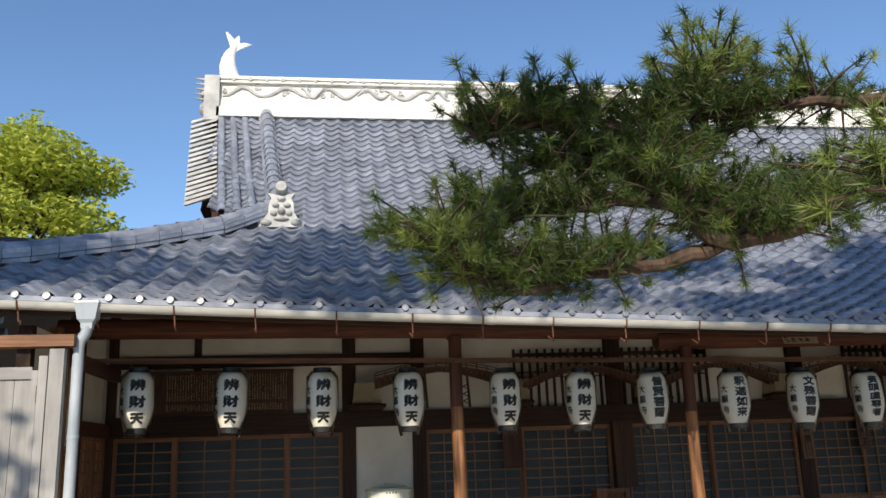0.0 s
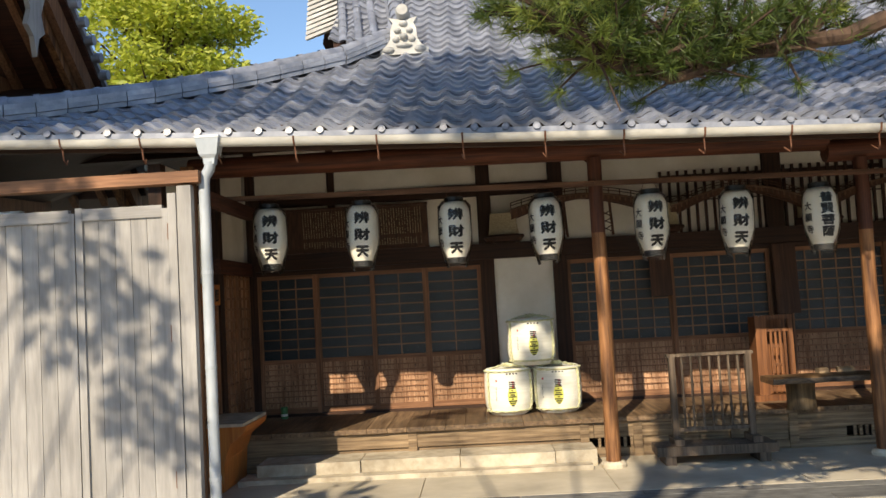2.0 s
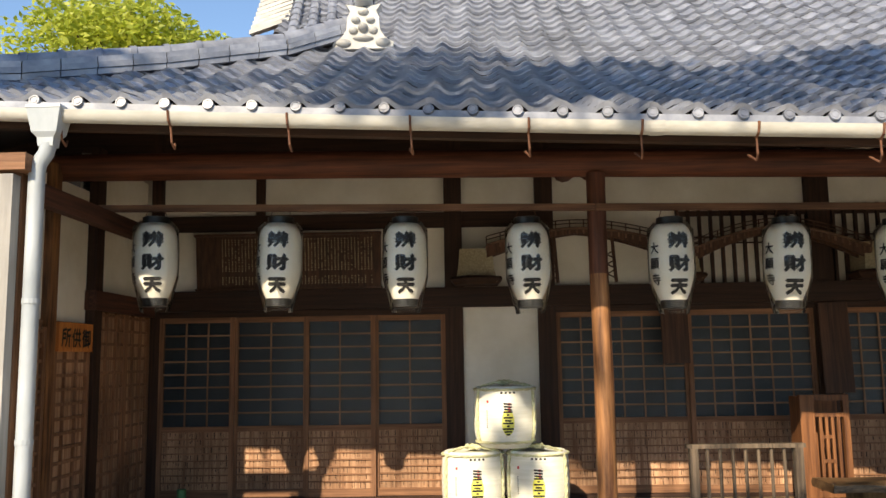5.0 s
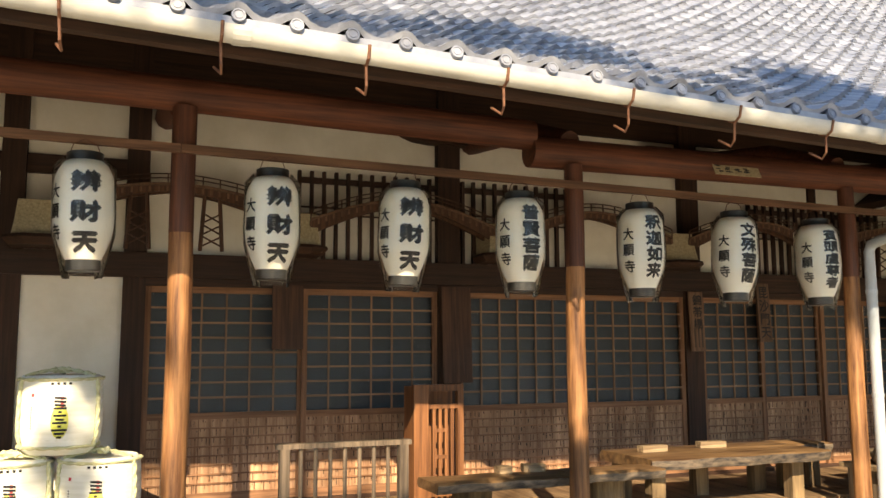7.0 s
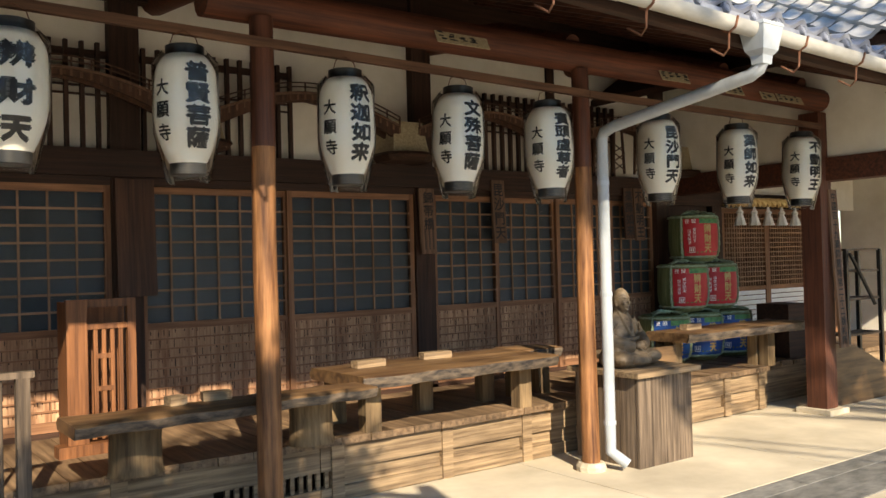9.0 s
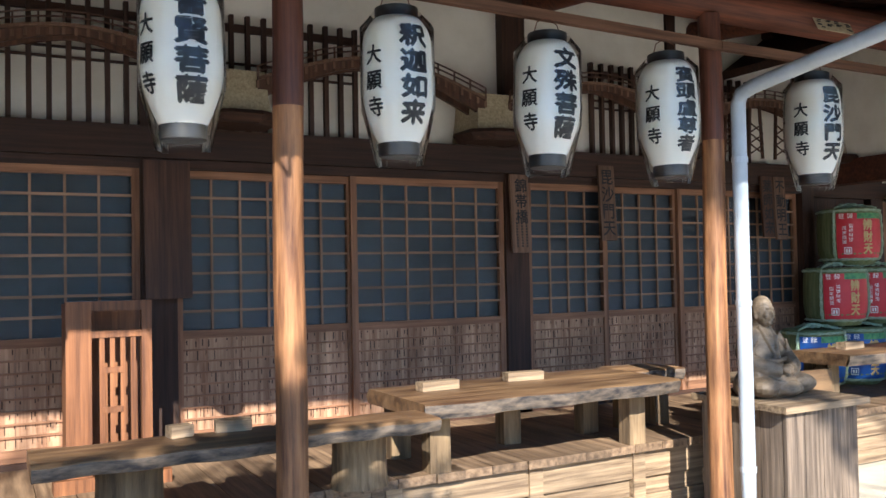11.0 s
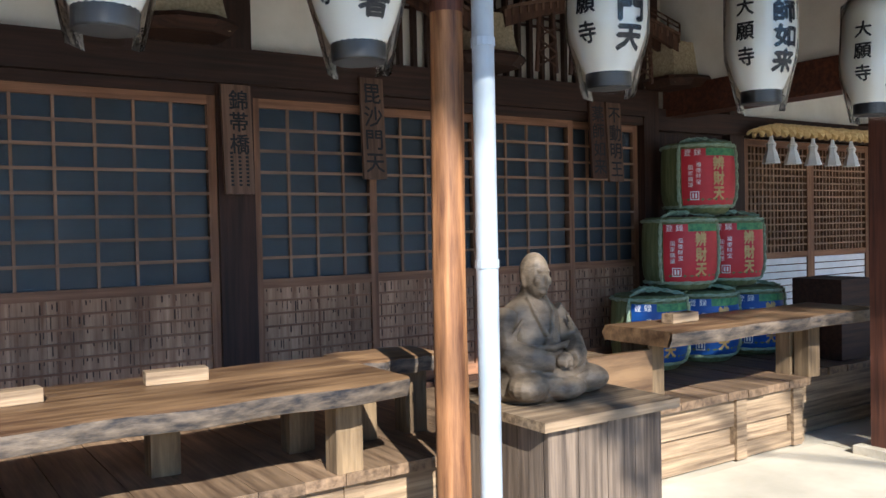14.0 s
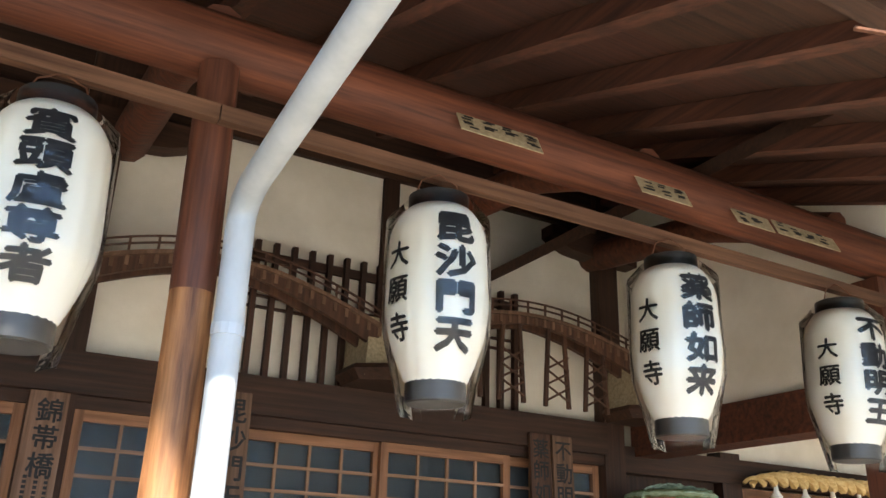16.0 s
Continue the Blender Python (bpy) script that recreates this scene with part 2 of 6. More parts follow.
# ---- mesh helpers ----
def box(bm, x0, x1, y0, y1, z0, z1, m=None):
    vs = [bm.verts.new(p) for p in ((x0, y0, z0), (x1, y0, z0), (x1, y1, z0), (x0, y1, z0), (x0, y0, z1), (x1, y0, z1), (x1, y1, z1), (x0, y1, z1))]
    if m:
        for v in vs:
            v.co = m @ v.co
    for q in ((0, 3, 2, 1), (4, 5, 6, 7), (0, 1, 5, 4), (1, 2, 6, 5), (2, 3, 7, 6), (3, 0, 4, 7)):
        bm.faces.new([vs[i] for i in q])
    return vs


def ring_loft(bm, rings, close_ends=True, wrap=True):
    """Joins rings of equally many points."""
    rows = [[bm.verts.new(p) for p in r] for r in rings]
    k = len(rows[0])
    for a, b in zip(rows, rows[1:]):
        for i in range(k if wrap else k - 1):
            bm.faces.new((a[i], a[(i + 1) % k], b[(i + 1) % k], b[i]))
    if close_ends and wrap:
        bm.faces.new(list(reversed(rows[0])))
        bm.faces.new(rows[-1])
    return rows


def lathe(bm, profile, seg=24, m=None, close=True):
    """profile: pairs (radius, z)."""
    rings = []
    for r, z in profile:
        ring = [Vector((r * math.cos(2 * math.pi * i / seg), r * math.sin(2 * math.pi * i / seg), z)) for i in range(seg)]
        rings.append([m @ p for p in ring] if m else ring)
    return ring_loft(bm, rings, close)


def tube(bm, pts, radii, seg=8):
    """A tapered round bar along pts."""
    pts = [Vector(p) for p in pts]
    if not isinstance(radii, (list, tuple)):
        radii = [radii] * len(pts)
    rings, up = [], None
    for i, p in enumerate(pts):
        d = (pts[min(i + 1, len(pts) - 1)] - pts[max(i - 1, 0)]).normalized()
        if up is None:
            up = d.orthogonal().normalized()
        up = (up - d * up.dot(d)).normalized()
        side = d.cross(up)
        rings.append([p + radii[i] * (math.cos(2 * math.pi * k / seg) * up + math.sin(2 * math.pi * k / seg) * side) for k in range(seg)])
    ring_loft(bm, rings)


def bevel(bm, w=0.006, seg=1):
    edges = [e for e in bm.edges if len(e.link_faces) == 2 and e.calc_face_angle(0) > 0.6]
    bmesh.ops.bevel(bm, geom=edges, offset=w, segments=seg, affect="EDGES", clamp_overlap=True)
    return bm


def mesh_of(bm, name, mat, smooth=False):
    bmesh.ops.recalc_face_normals(bm, faces=bm.faces)
    me = bpy.data.meshes.new(name)
    bm.to_mesh(me)
    bm.free()
    for mm in (mat if isinstance(mat, (list, tuple)) else [mat]):
        me.materials.append(mm)
    if smooth:
        me.shade_smooth()
        me.set_sharp_from_angle(angle=radians(smooth if smooth is not True else 40))
    return me


def quick_mesh(name, verts, faces, mat, parent, label=""):
    me = bpy.data.meshes.new(name)
    me.from_pydata(verts, [], faces)
    me.materials.append(mat)
    ob = new(name, me)
    ob.parent = parent
    if label:
        ob["label"] = label
    return ob


def thing(name, label, category, group="", kind="", at=None):
    """An empty that carries the parts of one thing."""
    ob = new(name)
    ob.empty_display_size = 0.1
    if at is not None:
        ob.matrix_world = at
    return tagged(ob, label, category, group, kind)


def part(name, bm, mat, parent, label="", smooth=False):
    ob = new(name, mesh_of(bm, name, mat, smooth))
    ob.parent = parent
    if label:
        ob["label"] = label
    return ob


def share(name, me, parent, m):
    """Another piece on the same mesh."""
    ob = new(name, me)
    ob.parent = parent
    ob.matrix_basis = m
    return ob


def solid(name, bm, mat, label, category, kind="structure", smooth=False):
    return tagged(new(name, mesh_of(bm, name, mat, smooth)), label, category, "", kind)


def bar(name, parent, mat, x0, x1, y0, y1, z0, z1, b=0.006, label=""):
    bm = bmesh.new()
    box(bm, x0, x1, y0, y1, z0, z1)
    if b:
        bevel(bm, b)
    return part(name, bm, mat, parent, label)


def lettering(text, size):
    """The outlines of some characters as a flat bmesh, centred, in the x-z plane."""
    cu = bpy.data.curves.new("lettering", "FONT")
    cu.body, cu.size, cu.align_x, cu.align_y = text, size, "CENTER", "CENTER"
    cu.resolution_u = 2
    ob = bpy.data.objects.new("lettering", cu)
    scene.collection.objects.link(ob)
    bpy.context.view_layer.update()
    me = bpy.data.meshes.new_from_object(ob.evaluated_get(bpy.context.evaluated_depsgraph_get()))
    bpy.data.objects.remove(ob)
    bpy.data.curves.remove(cu)
    bm = bmesh.new()
    bm.from_mesh(me)
    bpy.data.meshes.remove(me)
    if bm.verts:
        xs, ys = [v.co.x for v in bm.verts], [v.co.y for v in bm.verts]
        cx, cy = (min(xs) + max(xs)) / 2, (min(ys) + max(ys)) / 2
        for v in bm.verts:
            v.co = Vector((v.co.x - cx, 0, v.co.y - cy))
    return bm


def column(chars, size, step, width=1.0, heavy=0.0):
    """Characters one below the other as one flat bmesh; its top is at z 0."""
    out = bmesh.new()
    for i, ch in enumerate(chars):
        bm = lettering(ch, size)
        for k, (dx, dz) in enumerate(((0, 0), (heavy, 0), (-heavy, 0), (0, heavy), (0, -heavy)) if heavy else ((0, 0),)):
            me = bpy.data.meshes.new("tmp")
            bm.to_mesh(me)
            me.transform(Matrix.Translation((dx, -0.0004 * k, -step * (i + 0.5) + dz)) @ Matrix.Diagonal((width, 1, 1, 1)))
            out.from_mesh(me)
            bpy.data.meshes.remove(me)
        bm.free()
    return out


# ---- setting: ground ----
W, P, DECK = 10.30, 8.49, 0.41
bm = bmesh.new()
box(bm, -400, 400, -400, 400, -0.3, -0.012)
solid("ground", bm, M_GROUND, "pale sandy ground of the temple yard", "ground")
# paved apron along the building, with a drain of dark stones
apron = thing("pavement", "worn pale paving slabs before the veranda", "pavement", kind="structure")
bm = bmesh.new()
x = -1.2
for i in range(9):
    w = 1.55 + 0.25 * random.random()
    box(bm, x + 0.004, x + w - 0.004, 7.42, 8.96, -0.1, 0.0)
    x += w
bevel(bm, 0.008)
part("slab", bm, M_GROUND, apron)
drain = thing("drain", "dark stone drain channel along the paving", "drain", kind="structure")
for y0, y1, z in ((7.24, 7.41, -0.002), (6.86, 7.02, -0.004)):
    bm = bmesh.new()
    x = -6.0
    while x < 16:
        w = 0.75 + 0.3 * random.random()
        box(bm, x, x + w - 0.008, y0, y1, -0.1, z)
        x += w
    bevel(bm, 0.006)
    part("kerb_stone", bm, M_DRAIN, drain)
bm = bmesh.new()
box(bm, -6, 16, 7.02, 7.24, -0.1, -0.006)
part("channel", bm, M_DRAIN, drain)

# ---- facade ----
facade = thing("wall_front", "timber framed temple front with cream plaster panels", "wall", kind="structure")
bm = bmesh.new()
box(bm, -1.9, 10.6, W + 0.06, W + 0.16, 2.38, 3.95)
box(bm, -1.9, -1.54, W + 0.06, W + 0.16, 0.3, 2.38)
box(bm, 1.39, 2.10, W + 0.02, W + 0.14, DECK, 2.19)
part("plaster", bm, M_PLASTER, facade)
bar("frieze_board", facade, M_DARKX, -6, 15.4, W + 0.02, W + 0.2, 3.68, 4.34)
for x0, x1, z1, y in ((-1.64, -1.53, 4.4, 0.0), (1.22, 1.39, 4.4, -0.03), (2.10, 2.27, 4.4, -0.03), (4.69, 4.90, 4.4, -0.03), (7.27, 7.47, 4.4, -0.03), (10.50, 10.66, 4.4, -0.03)):
    bar("pillar", facade, M_DARK, x0, x1, W + y, W + 0.18, DECK - 0.05, z1)
for x0, x1 in ((-0.62, -0.53), (8.95, 9.05)):
    bar("strut", facade, M_DARK, x0, x1, W + 0.03, W + 0.14, 2.4, 4.4)
bar("lintel_beam", facade, M_DARKX, -1.53, 10.5, W - 0.06, W + 0.13, 2.19, 2.38, 0.01)
bar("door_head", facade, M_DARKX, -1.53, 1.22, W - 0.02, W + 0.14, 2.13, 2.187)
bar("door_head", facade, M_DARKX, 2.27, 10.5, W - 0.02, W + 0.14, 2.13, 2.187)
bar("tie_beam", facade, M_DARKX, -1.53, 2.10, W + 0.015, W + 0.12, 2.97, 3.12)
bar("sill", facade, M_DARKX, -1.53, 10.5, W - 0.03, W + 0.14, DECK - 0.04, DECK + 0.035)
# added sheet close behind the panes; its colour gives their dim bluish look
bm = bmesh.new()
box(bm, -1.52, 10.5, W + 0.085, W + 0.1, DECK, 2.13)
part("inner_wall", bm, M_BACKING, facade)


# ---- sliding doors: glazed lattice above, boarded panel below ----
def sliding_door(x0, x1, y, cols, rows=8, z0=DECK + 0.035, z1=2.13, zw=1.10, label="brown lattice door with glass over a boarded panel"):
    d = thing("sliding_door", label, "sliding door", "sliding doors of the front", "", pose(x0, y, z0))
    w, h, zr = x1 - x0, z1 - z0, zw - z0
    s = 0.045
    bar("stile", d, M_DOOR, 0, s, 0, 0.035, 0, h, 0.003)
    bar("stile", d, M_DOOR, w - s, w, 0, 0.035, 0, h, 0.003)
    bar("top_rail", d, M_DOORX, s, w - s, 0.002, 0.033, h - 0.05, h, 0.003)
    bar("middle_rail", d, M_DOORX, s, w - s, 0.0, 0.035, zr - 0.05, zr, 0.003)
    bar("bottom_rail", d, M_DOORX, s, w - s, 0.002, 0.033, 0, 0.07, 0.003)
    for i in range(1, cols):
        x = s + (w - 2 * s) * i / cols
        bar("mullion", d, M_BAR, x - 0.007, x + 0.007, 0.004, 0.02, zr, h - 0.05, 0)
    for i in range(1, rows):
        z = zr + (h - 0.05 - zr) * i / rows
        bar("glazing_bar", d, M_BARX, s, w - s, 0.0, 0.016, z - 0.008, z + 0.008, 0)
    bm = bmesh.new()
    vs = [bm.verts.new(p) for p in ((s, 0.024, zr), (w - s, 0.024, zr), (w - s, 0.024, h - 0.05), (s, 0.024, h - 0.05))]
    bm.faces.new(vs)
    part("pane", bm, M_GLASS, d).visible_shadow = False
    # boards with thin battens across
    n = max(3, round(w / 0.17))
    for i in range(n):
        a, b = s + (w - 2 * s) * i / n, s + (w - 2 * s) * (i + 1) / n
        bar("board", d, M_PANEL, a + 0.001, b - 0.001, 0.016 + 0.002 * (i % 2), 0.028, 0.07, zr - 0.05, 0)
    for i in range(1, 8):
        z = 0.07 + (zr - 0.12) * i / 8
        bar("batten", d, M_DOORX, s, w - s, 0.004, 0.015, z - 0.006, z + 0.006, 0)
    # dark splits where the thin boards have shrunk and worn under each batten
    rng = random.Random(int(x0 * 100) + 500)
    bm = bmesh.new()
    for i in range(1, 9):
        z = 0.07 + (zr - 0.12) * i / 8
        x = s + 0.02
        while x < w - s - 0.02:
            hgt = 0.012 + 0.05 * rng.random() ** 1.6
            wd = 0.002 + 0.005 * rng.random()
            top = z - 0.006 - (0.012 * rng.random() if rng.random() < 0.3 else 0)
            box(bm, x, x + wd, 0.0135, 0.0175, top - hgt, top)
            x += 0.014 + 0.065 * rng.random()
    part("worn_splits", bm, M_DARK, d, "dark vertical splits in the panel")
    for i in range(1, max(2, n // 2)):
        x = s + (w - 2 * s) * i / max(2, n // 2)
        bar("batten", d, M_DOOR, x - 0.004, x + 0.004, 0.008, 0.015, 0.07, zr - 0.05, 0)
    return d


for a, b, c, y in ((-1.53, -0.80, 3, W), (-0.82, -0.10, 2, W + 0.04), (-0.13, 0.55, 2, W), (0.53, 1.22, 2, W + 0.04),
                   (2.27, 3.52, 6, W + 0.04), (3.50, 4.69, 6, W), (4.90, 6.08, 6, W + 0.04), (6.05, 7.27, 6, W),
                   (7.47, 8.24, 4, W), (8.22, 9.02, 4, W + 0.04), (9.00, 9.82, 4, W), (9.80, 10.50, 4, W + 0.04)):
    sliding_door(a, b, y, c, zw=1.10 if b < 2 else 1.135)

# ---- veranda deck ----
deck = thing("veranda_deck", "worn wooden veranda deck along the temple front", "deck", kind="structure")


def planks(x0, x1, y0, y1, z):
    x = x0
    while x < x1 - 0.02:
        w = min(0.17 + 0.06 * random.random(), x1 - x)
        bm = bmesh.new()
        box(bm, x + 0.002, x + w - 0.002, y0 - 0.02 * random.random(), y1, z - 0.045, z + 0.004 * random.random())
        bevel(bm, 0.006)
        part("plank", bm, M_DECK, deck)
        x += w


planks(-1.5, 8.05, 8.93, W - 0.03, DECK)
planks(8.05, 10.62, 9.02, W - 0.03, DECK)
planks(10.62, 15.5, 9.15, W - 0.03, DECK)
for x0, x1, y in ((-1.5, 2.3, 8.97), (2.3, 5.6, 8.97), (5.6, 8.03, 8.97), (8.06, 10.6, 9.05), (10.6, 15.0, 9.18)):
    bar("edge_beam", deck, M_DECKX, x0, x1 - 0.006, y, y + 0.09, DECK - 0.21, DECK - 0.047, 0.008)
    bar("base_beam", deck, M_DECKX, x0, x1 - 0.006, y + 0.0, y + 0.09, 0.0, 0.09, 0.008)
for x in (-1.45, 0.4, 2.2, 2.75, 3.75, 4.35, 5.72, 6.6, 7.35, 7.95, 9.15, 9.95, 10.5, 12.0):
    y = 8.955 if x < 8 else (9.03 if x < 10.6 else 9.165)
    bar("stud", deck, M_DECKX, x - 0.045, x + 0.045, y, y + 0.1, 0.0, DECK - 0.045, 0.006)
for x0, x1, y in ((-1.4, 2.2, 9.0), (2.75, 4.35, 9.0), (4.35, 4.9, 9.0), (5.75, 8.0, 9.0), (8.1, 10.5, 9.08), (10.7, 15, 9.21)):
    bar("riser_board", deck, M_DECKX, x0, x1, y, y + 0.03, 0.09, DECK - 0.21, 0.003)
# dark sheet added behind the deck front; its colour stands for the shade beneath
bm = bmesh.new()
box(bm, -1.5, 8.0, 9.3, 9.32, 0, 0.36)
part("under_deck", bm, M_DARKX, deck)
for x0, x1 in ((2.32, 2.72), (4.95, 5.68)):
    n = int((x1 - x0) / 0.06)
    for i in range(n):
        xx = x0 + (i + 0.5) * (x1 - x0) / n
        bar("vent_bar", deck, M_DECKX, xx - 0.014, xx + 0.014, 8.985, 9.01, 0.09, DECK - 0.21, 0.003)

# stone step before the deck
step = thing("stone_step", "pale granite step stones before the veranda", "step", kind="structure")
x = -1.15
for i, w in enumerate((1.05, 1.0, 0.95, 0.42)):
    bm = bmesh.new()
    box(bm, x + 0.004, x + w - 0.004, 8.52 + 0.03 * (i % 2), 8.99, 0.0, 0.16)
    bevel(bm, 0.02, 2)
    part("stone", bm, M_STONE, step)
    x += w
bm = bmesh.new()
box(bm, -1.3, 2.2, 8.36, 8.60, -0.02, 0.045)
bevel(bm, 0.012)
part("stone", bm, M_STONE, step)

# ---- posts and eave beams ----
def post(x, y, z0, z1, r, label, mat=M_POST):
    p = thing("post", label, "post", "eave posts", "structure", pose(x, y, z0))
    bm = bmesh.new()
    h = z1 - z0
    rings = []
    for k in range(13):
        z = h * k / 12
        rr = r * (1.05 - 0.07 * k / 12) * (1 + 0.03 * noise.noise((x, 0, z * 2)))
        ox, oy = 0.012 * noise.noise((x * 3, 5, z)), 0.012 * noise.noise((x * 3, 9, z))
        rings.append([(ox + rr * math.cos(a) * (1 + 0.025 * noise.noise((math.cos(a) * 2, math.sin(a) * 2, x))), oy + rr * math.sin(a), z) for a in (2 * math.pi * i / 16 for i in range(16))])
    cut = 9
    ring_loft(bm, rings[:cut + 1])
    part("bare_shaft", bm, mat, p, "bare weathered lower shaft", smooth=True)
    bm = bmesh.new()
    ring_loft(bm, [[(x0 * 1.012, y0 * 1.012, z0b) for x0, y0, z0b in r] for r in rings[cut:]])
    part("stained_shaft", bm, M_REDZ, p, "dark red stained upper shaft", smooth=True)
    bm = bmesh.new()
    lathe(bm, [(r * 1.75, -z0), (r * 1.8, 0.012 - z0 + 0.02), (r * 1.5, 0.06 - z0 + 0.0)], 12)
    part("base_stone", bm, M_STONE, p)
    return p


post(2.41, 8.45, 0.04, 3.06, 0.070, "weathered cedar log post under the eave")
post(5.01, 8.43, 0.04, 2.90, 0.066, "weathered cedar log post with peeled worn middle")
post(7.505, 8.45, 0.04, 2.90, 0.062, "weathered cedar log post beside the downpipe")
pe = thing("post", "square dark red post with a long inscribed board", "post", "eave posts", "structure", pose(10.73, 8.54, 0.0))
bar("shaft", pe, M_REDZ, -0.095, 0.095, -0.1, 0.1, 0.05, 2.85, 0.01)
bar("base_stone", pe, M_STONE, -0.17, 0.17, -0.17, 0.17, 0.0, 0.05, 0.012)

beam = thing("eave_beam", "long red-brown log beams carrying the eave", "beam", kind="structure")
for pts, r in (([(-1.7, P, 3.20), (0.5, P, 3.18), (2.4, P, 3.15), (4.72, P, 3.10)], 0.105), ([(4.70, P, 2.985), (6.0, P, 2.99), (7.5, P, 2.995), (9.2, P, 2.995), (10.75, P, 2.97)], 0.11)):
    bm = bmesh.new()
    tube(bm, pts, r, 14)
    part("log", bm, M_RED, beam, smooth=True)
for x in (2.39, 5.04, 7.5, 9.3, 10.5):
    bm = bmesh.new()
    tube(bm, [(x, P + 0.03, 3.09), (x, 9.3, 3.36), (x, W + 0.1, 3.5)], [0.08, 0.09, 0.1], 10)
    part("cross_beam", bm, M_RED, beam, smooth=True)

# soffit: rafters and dark boards
EAVE_Y = 7.05


def eave_line(x):
    """The sag of the eave along the front."""
    return -0.046 * x + 0.0012 * x * x


soffit = thing("eave_soffit", "dark rafters and boards under the eave", "soffit", kind="structure")


def under(x, y):
    return 3.06 + eave_line(x) + (y - EAVE_Y) * 0.36


bm = bmesh.new()
ring_loft(bm, [[(x, EAVE_Y + 0.05, under(x, EAVE_Y + 0.05) + 0.09), (x, 11.5, under(x, 11.5) + 0.09), (x, 11.5, under(x, 11.5) + 0.14), (x, EAVE_Y + 0.05, under(x, EAVE_Y + 0.05) + 0.14)] for x in [-6 + 21.5 * i / 14 for i in range(15)]])
part("boarding", bm, M_SOFFIT, soffit)
x = -5.8
while x < 15.3:
    bm = bmesh.new()
    ring_loft(bm, [[(x - 0.035, y, under(x, y)), (x + 0.035, y, under(x, y)), (x + 0.035, y, under(x, y) + 0.088), (x - 0.035, y, under(x, y) + 0.088)] for y in (EAVE_Y + 0.09, 10.6)])
    part("rafter", bm, M_DARKY, soffit)
    x += 0.42
for y, h in ((EAVE_Y + 0.06, 0.11),):
    bm = bmesh.new()
    ring_loft(bm, [[(x, y, under(x, y) - 0.02), (x, y + 0.06, under(x, y) - 0.02), (x, y + 0.06, under(x, y) + h), (x, y, under(x, y) + h)] for x in [-6 + 21.4 * i / 14 for i in range(15)]])
    part("fascia", bm, M_DARKX, soffit)

# ---- gutter, brackets, downpipes ----
GY = 7.02


def gz(x):
    return 3.15 + eave_line(x)


gutter = thing("gutter", "half-round pale grey eave gutter with rusty hangers", "gutter")
for a, b in ((-6.0, -1.0), (-1.0, 2.55), (2.55, 6.3), (6.3, 9.4), (9.4, 12.5)):
    bm = bmesh.new()
    rows = []
    for x in [a + 0.004 + (b - a - 0.008) * i / 4 for i in range(5)]:
        rows.append([(x, GY + 0.055 * math.cos(t), gz(x) + 0.07 * math.sin(t)) for t in (math.pi + math.pi * i / 10 for i in range(11))] + [(x, GY + 0.048 * math.cos(t), gz(x) + 0.062 * math.sin(t)) for t in (2 * math.pi - math.pi * i / 10 for i in range(11))])
    ring_loft(bm, rows)
    part("trough", bm, M_GUTTER, gutter, smooth=True)
for x in (-1.0, 2.55, 6.3, 9.4):
    bm = bmesh.new()
    rows = [[(xx, GY + 0.060 * math.cos(t), gz(x) + 0.075 * math.sin(t)) for t in (math.pi + math.pi * i / 10 for i in range(11))] for xx in (x - 0.04, x + 0.04)]
    ring_loft(bm, rows, False, False)
    part("joint_sleeve", bm, M_GUTTER, gutter)
for i in range(25):
    x = -4.38 + 0.685 * i + 0.03 * math.sin(i * 5)
    bm = bmesh.new()
    z = gz(x)
    tube(bm, [(x, GY + 0.06, z - 0.01), (x, GY + 0.045, z - 0.055), (x, GY, z - 0.08), (x, GY - 0.045, z - 0.055), (x, GY - 0.062, z + 0.005)], 0.008, 6)
    tube(bm, [(x, GY + 0.0, z - 0.08), (x + 0.005, GY + 0.01, z - 0.17), (x + 0.01, GY + 0.05, z - 0.20), (x - 0.015, GY + 0.12, z - 0.15)], 0.007, 6)
    part("hanger", bm, M_IRON, gutter)


def downpipe(hx, label, pts, r):
    d = thing("downpipe", label, "downpipe")
    bm = bmesh.new()
    z = gz(hx) + 0.02
    rings = [[(hx + sx * w, GY + sy * w * 0.85, zz) for sx, sy in ((-1, -1), (1, -1), (1, 1), (-1, 1))] for w, zz in ((0.10, z), (0.105, z - 0.02), (0.10, z - 0.025), (0.075, z - 0.16), (0.05, z - 0.19), (0.045, z - 0.24))]
    ring_loft(bm, rings)
    bevel(bm, 0.006)
    part("hopper", bm, M_PIPE, d)
    bm = bmesh.new()
    tube(bm, pts, r, 14)
    part("pipe", bm, M_PIPE, d, smooth=60)
    for z in (0.33, 1.25, 2.05):
        bm = bmesh.new()
        e = Vector(pts[-3])
        lathe(bm, [(r + 0.004, z), (r + 0.004, z + 0.03)], 14, Matrix.Translation((e.x, e.y, 0)))
        part("collar", bm, M_PIPE, d)
    return d


downpipe(-1.03, "blue-grey downpipe with hopper beside the grey gate", [(-1.03, GY, gz(-1.03) - 0.2), (-1.03, GY, 2.99), (-1.04, GY, 2.94), (-1.08, GY, 2.88), (-1.09, GY, 2.82), (-1.09, GY, 0.3), (-1.09, GY, 0.12), (-1.09, GY, 0.0)], 0.047)
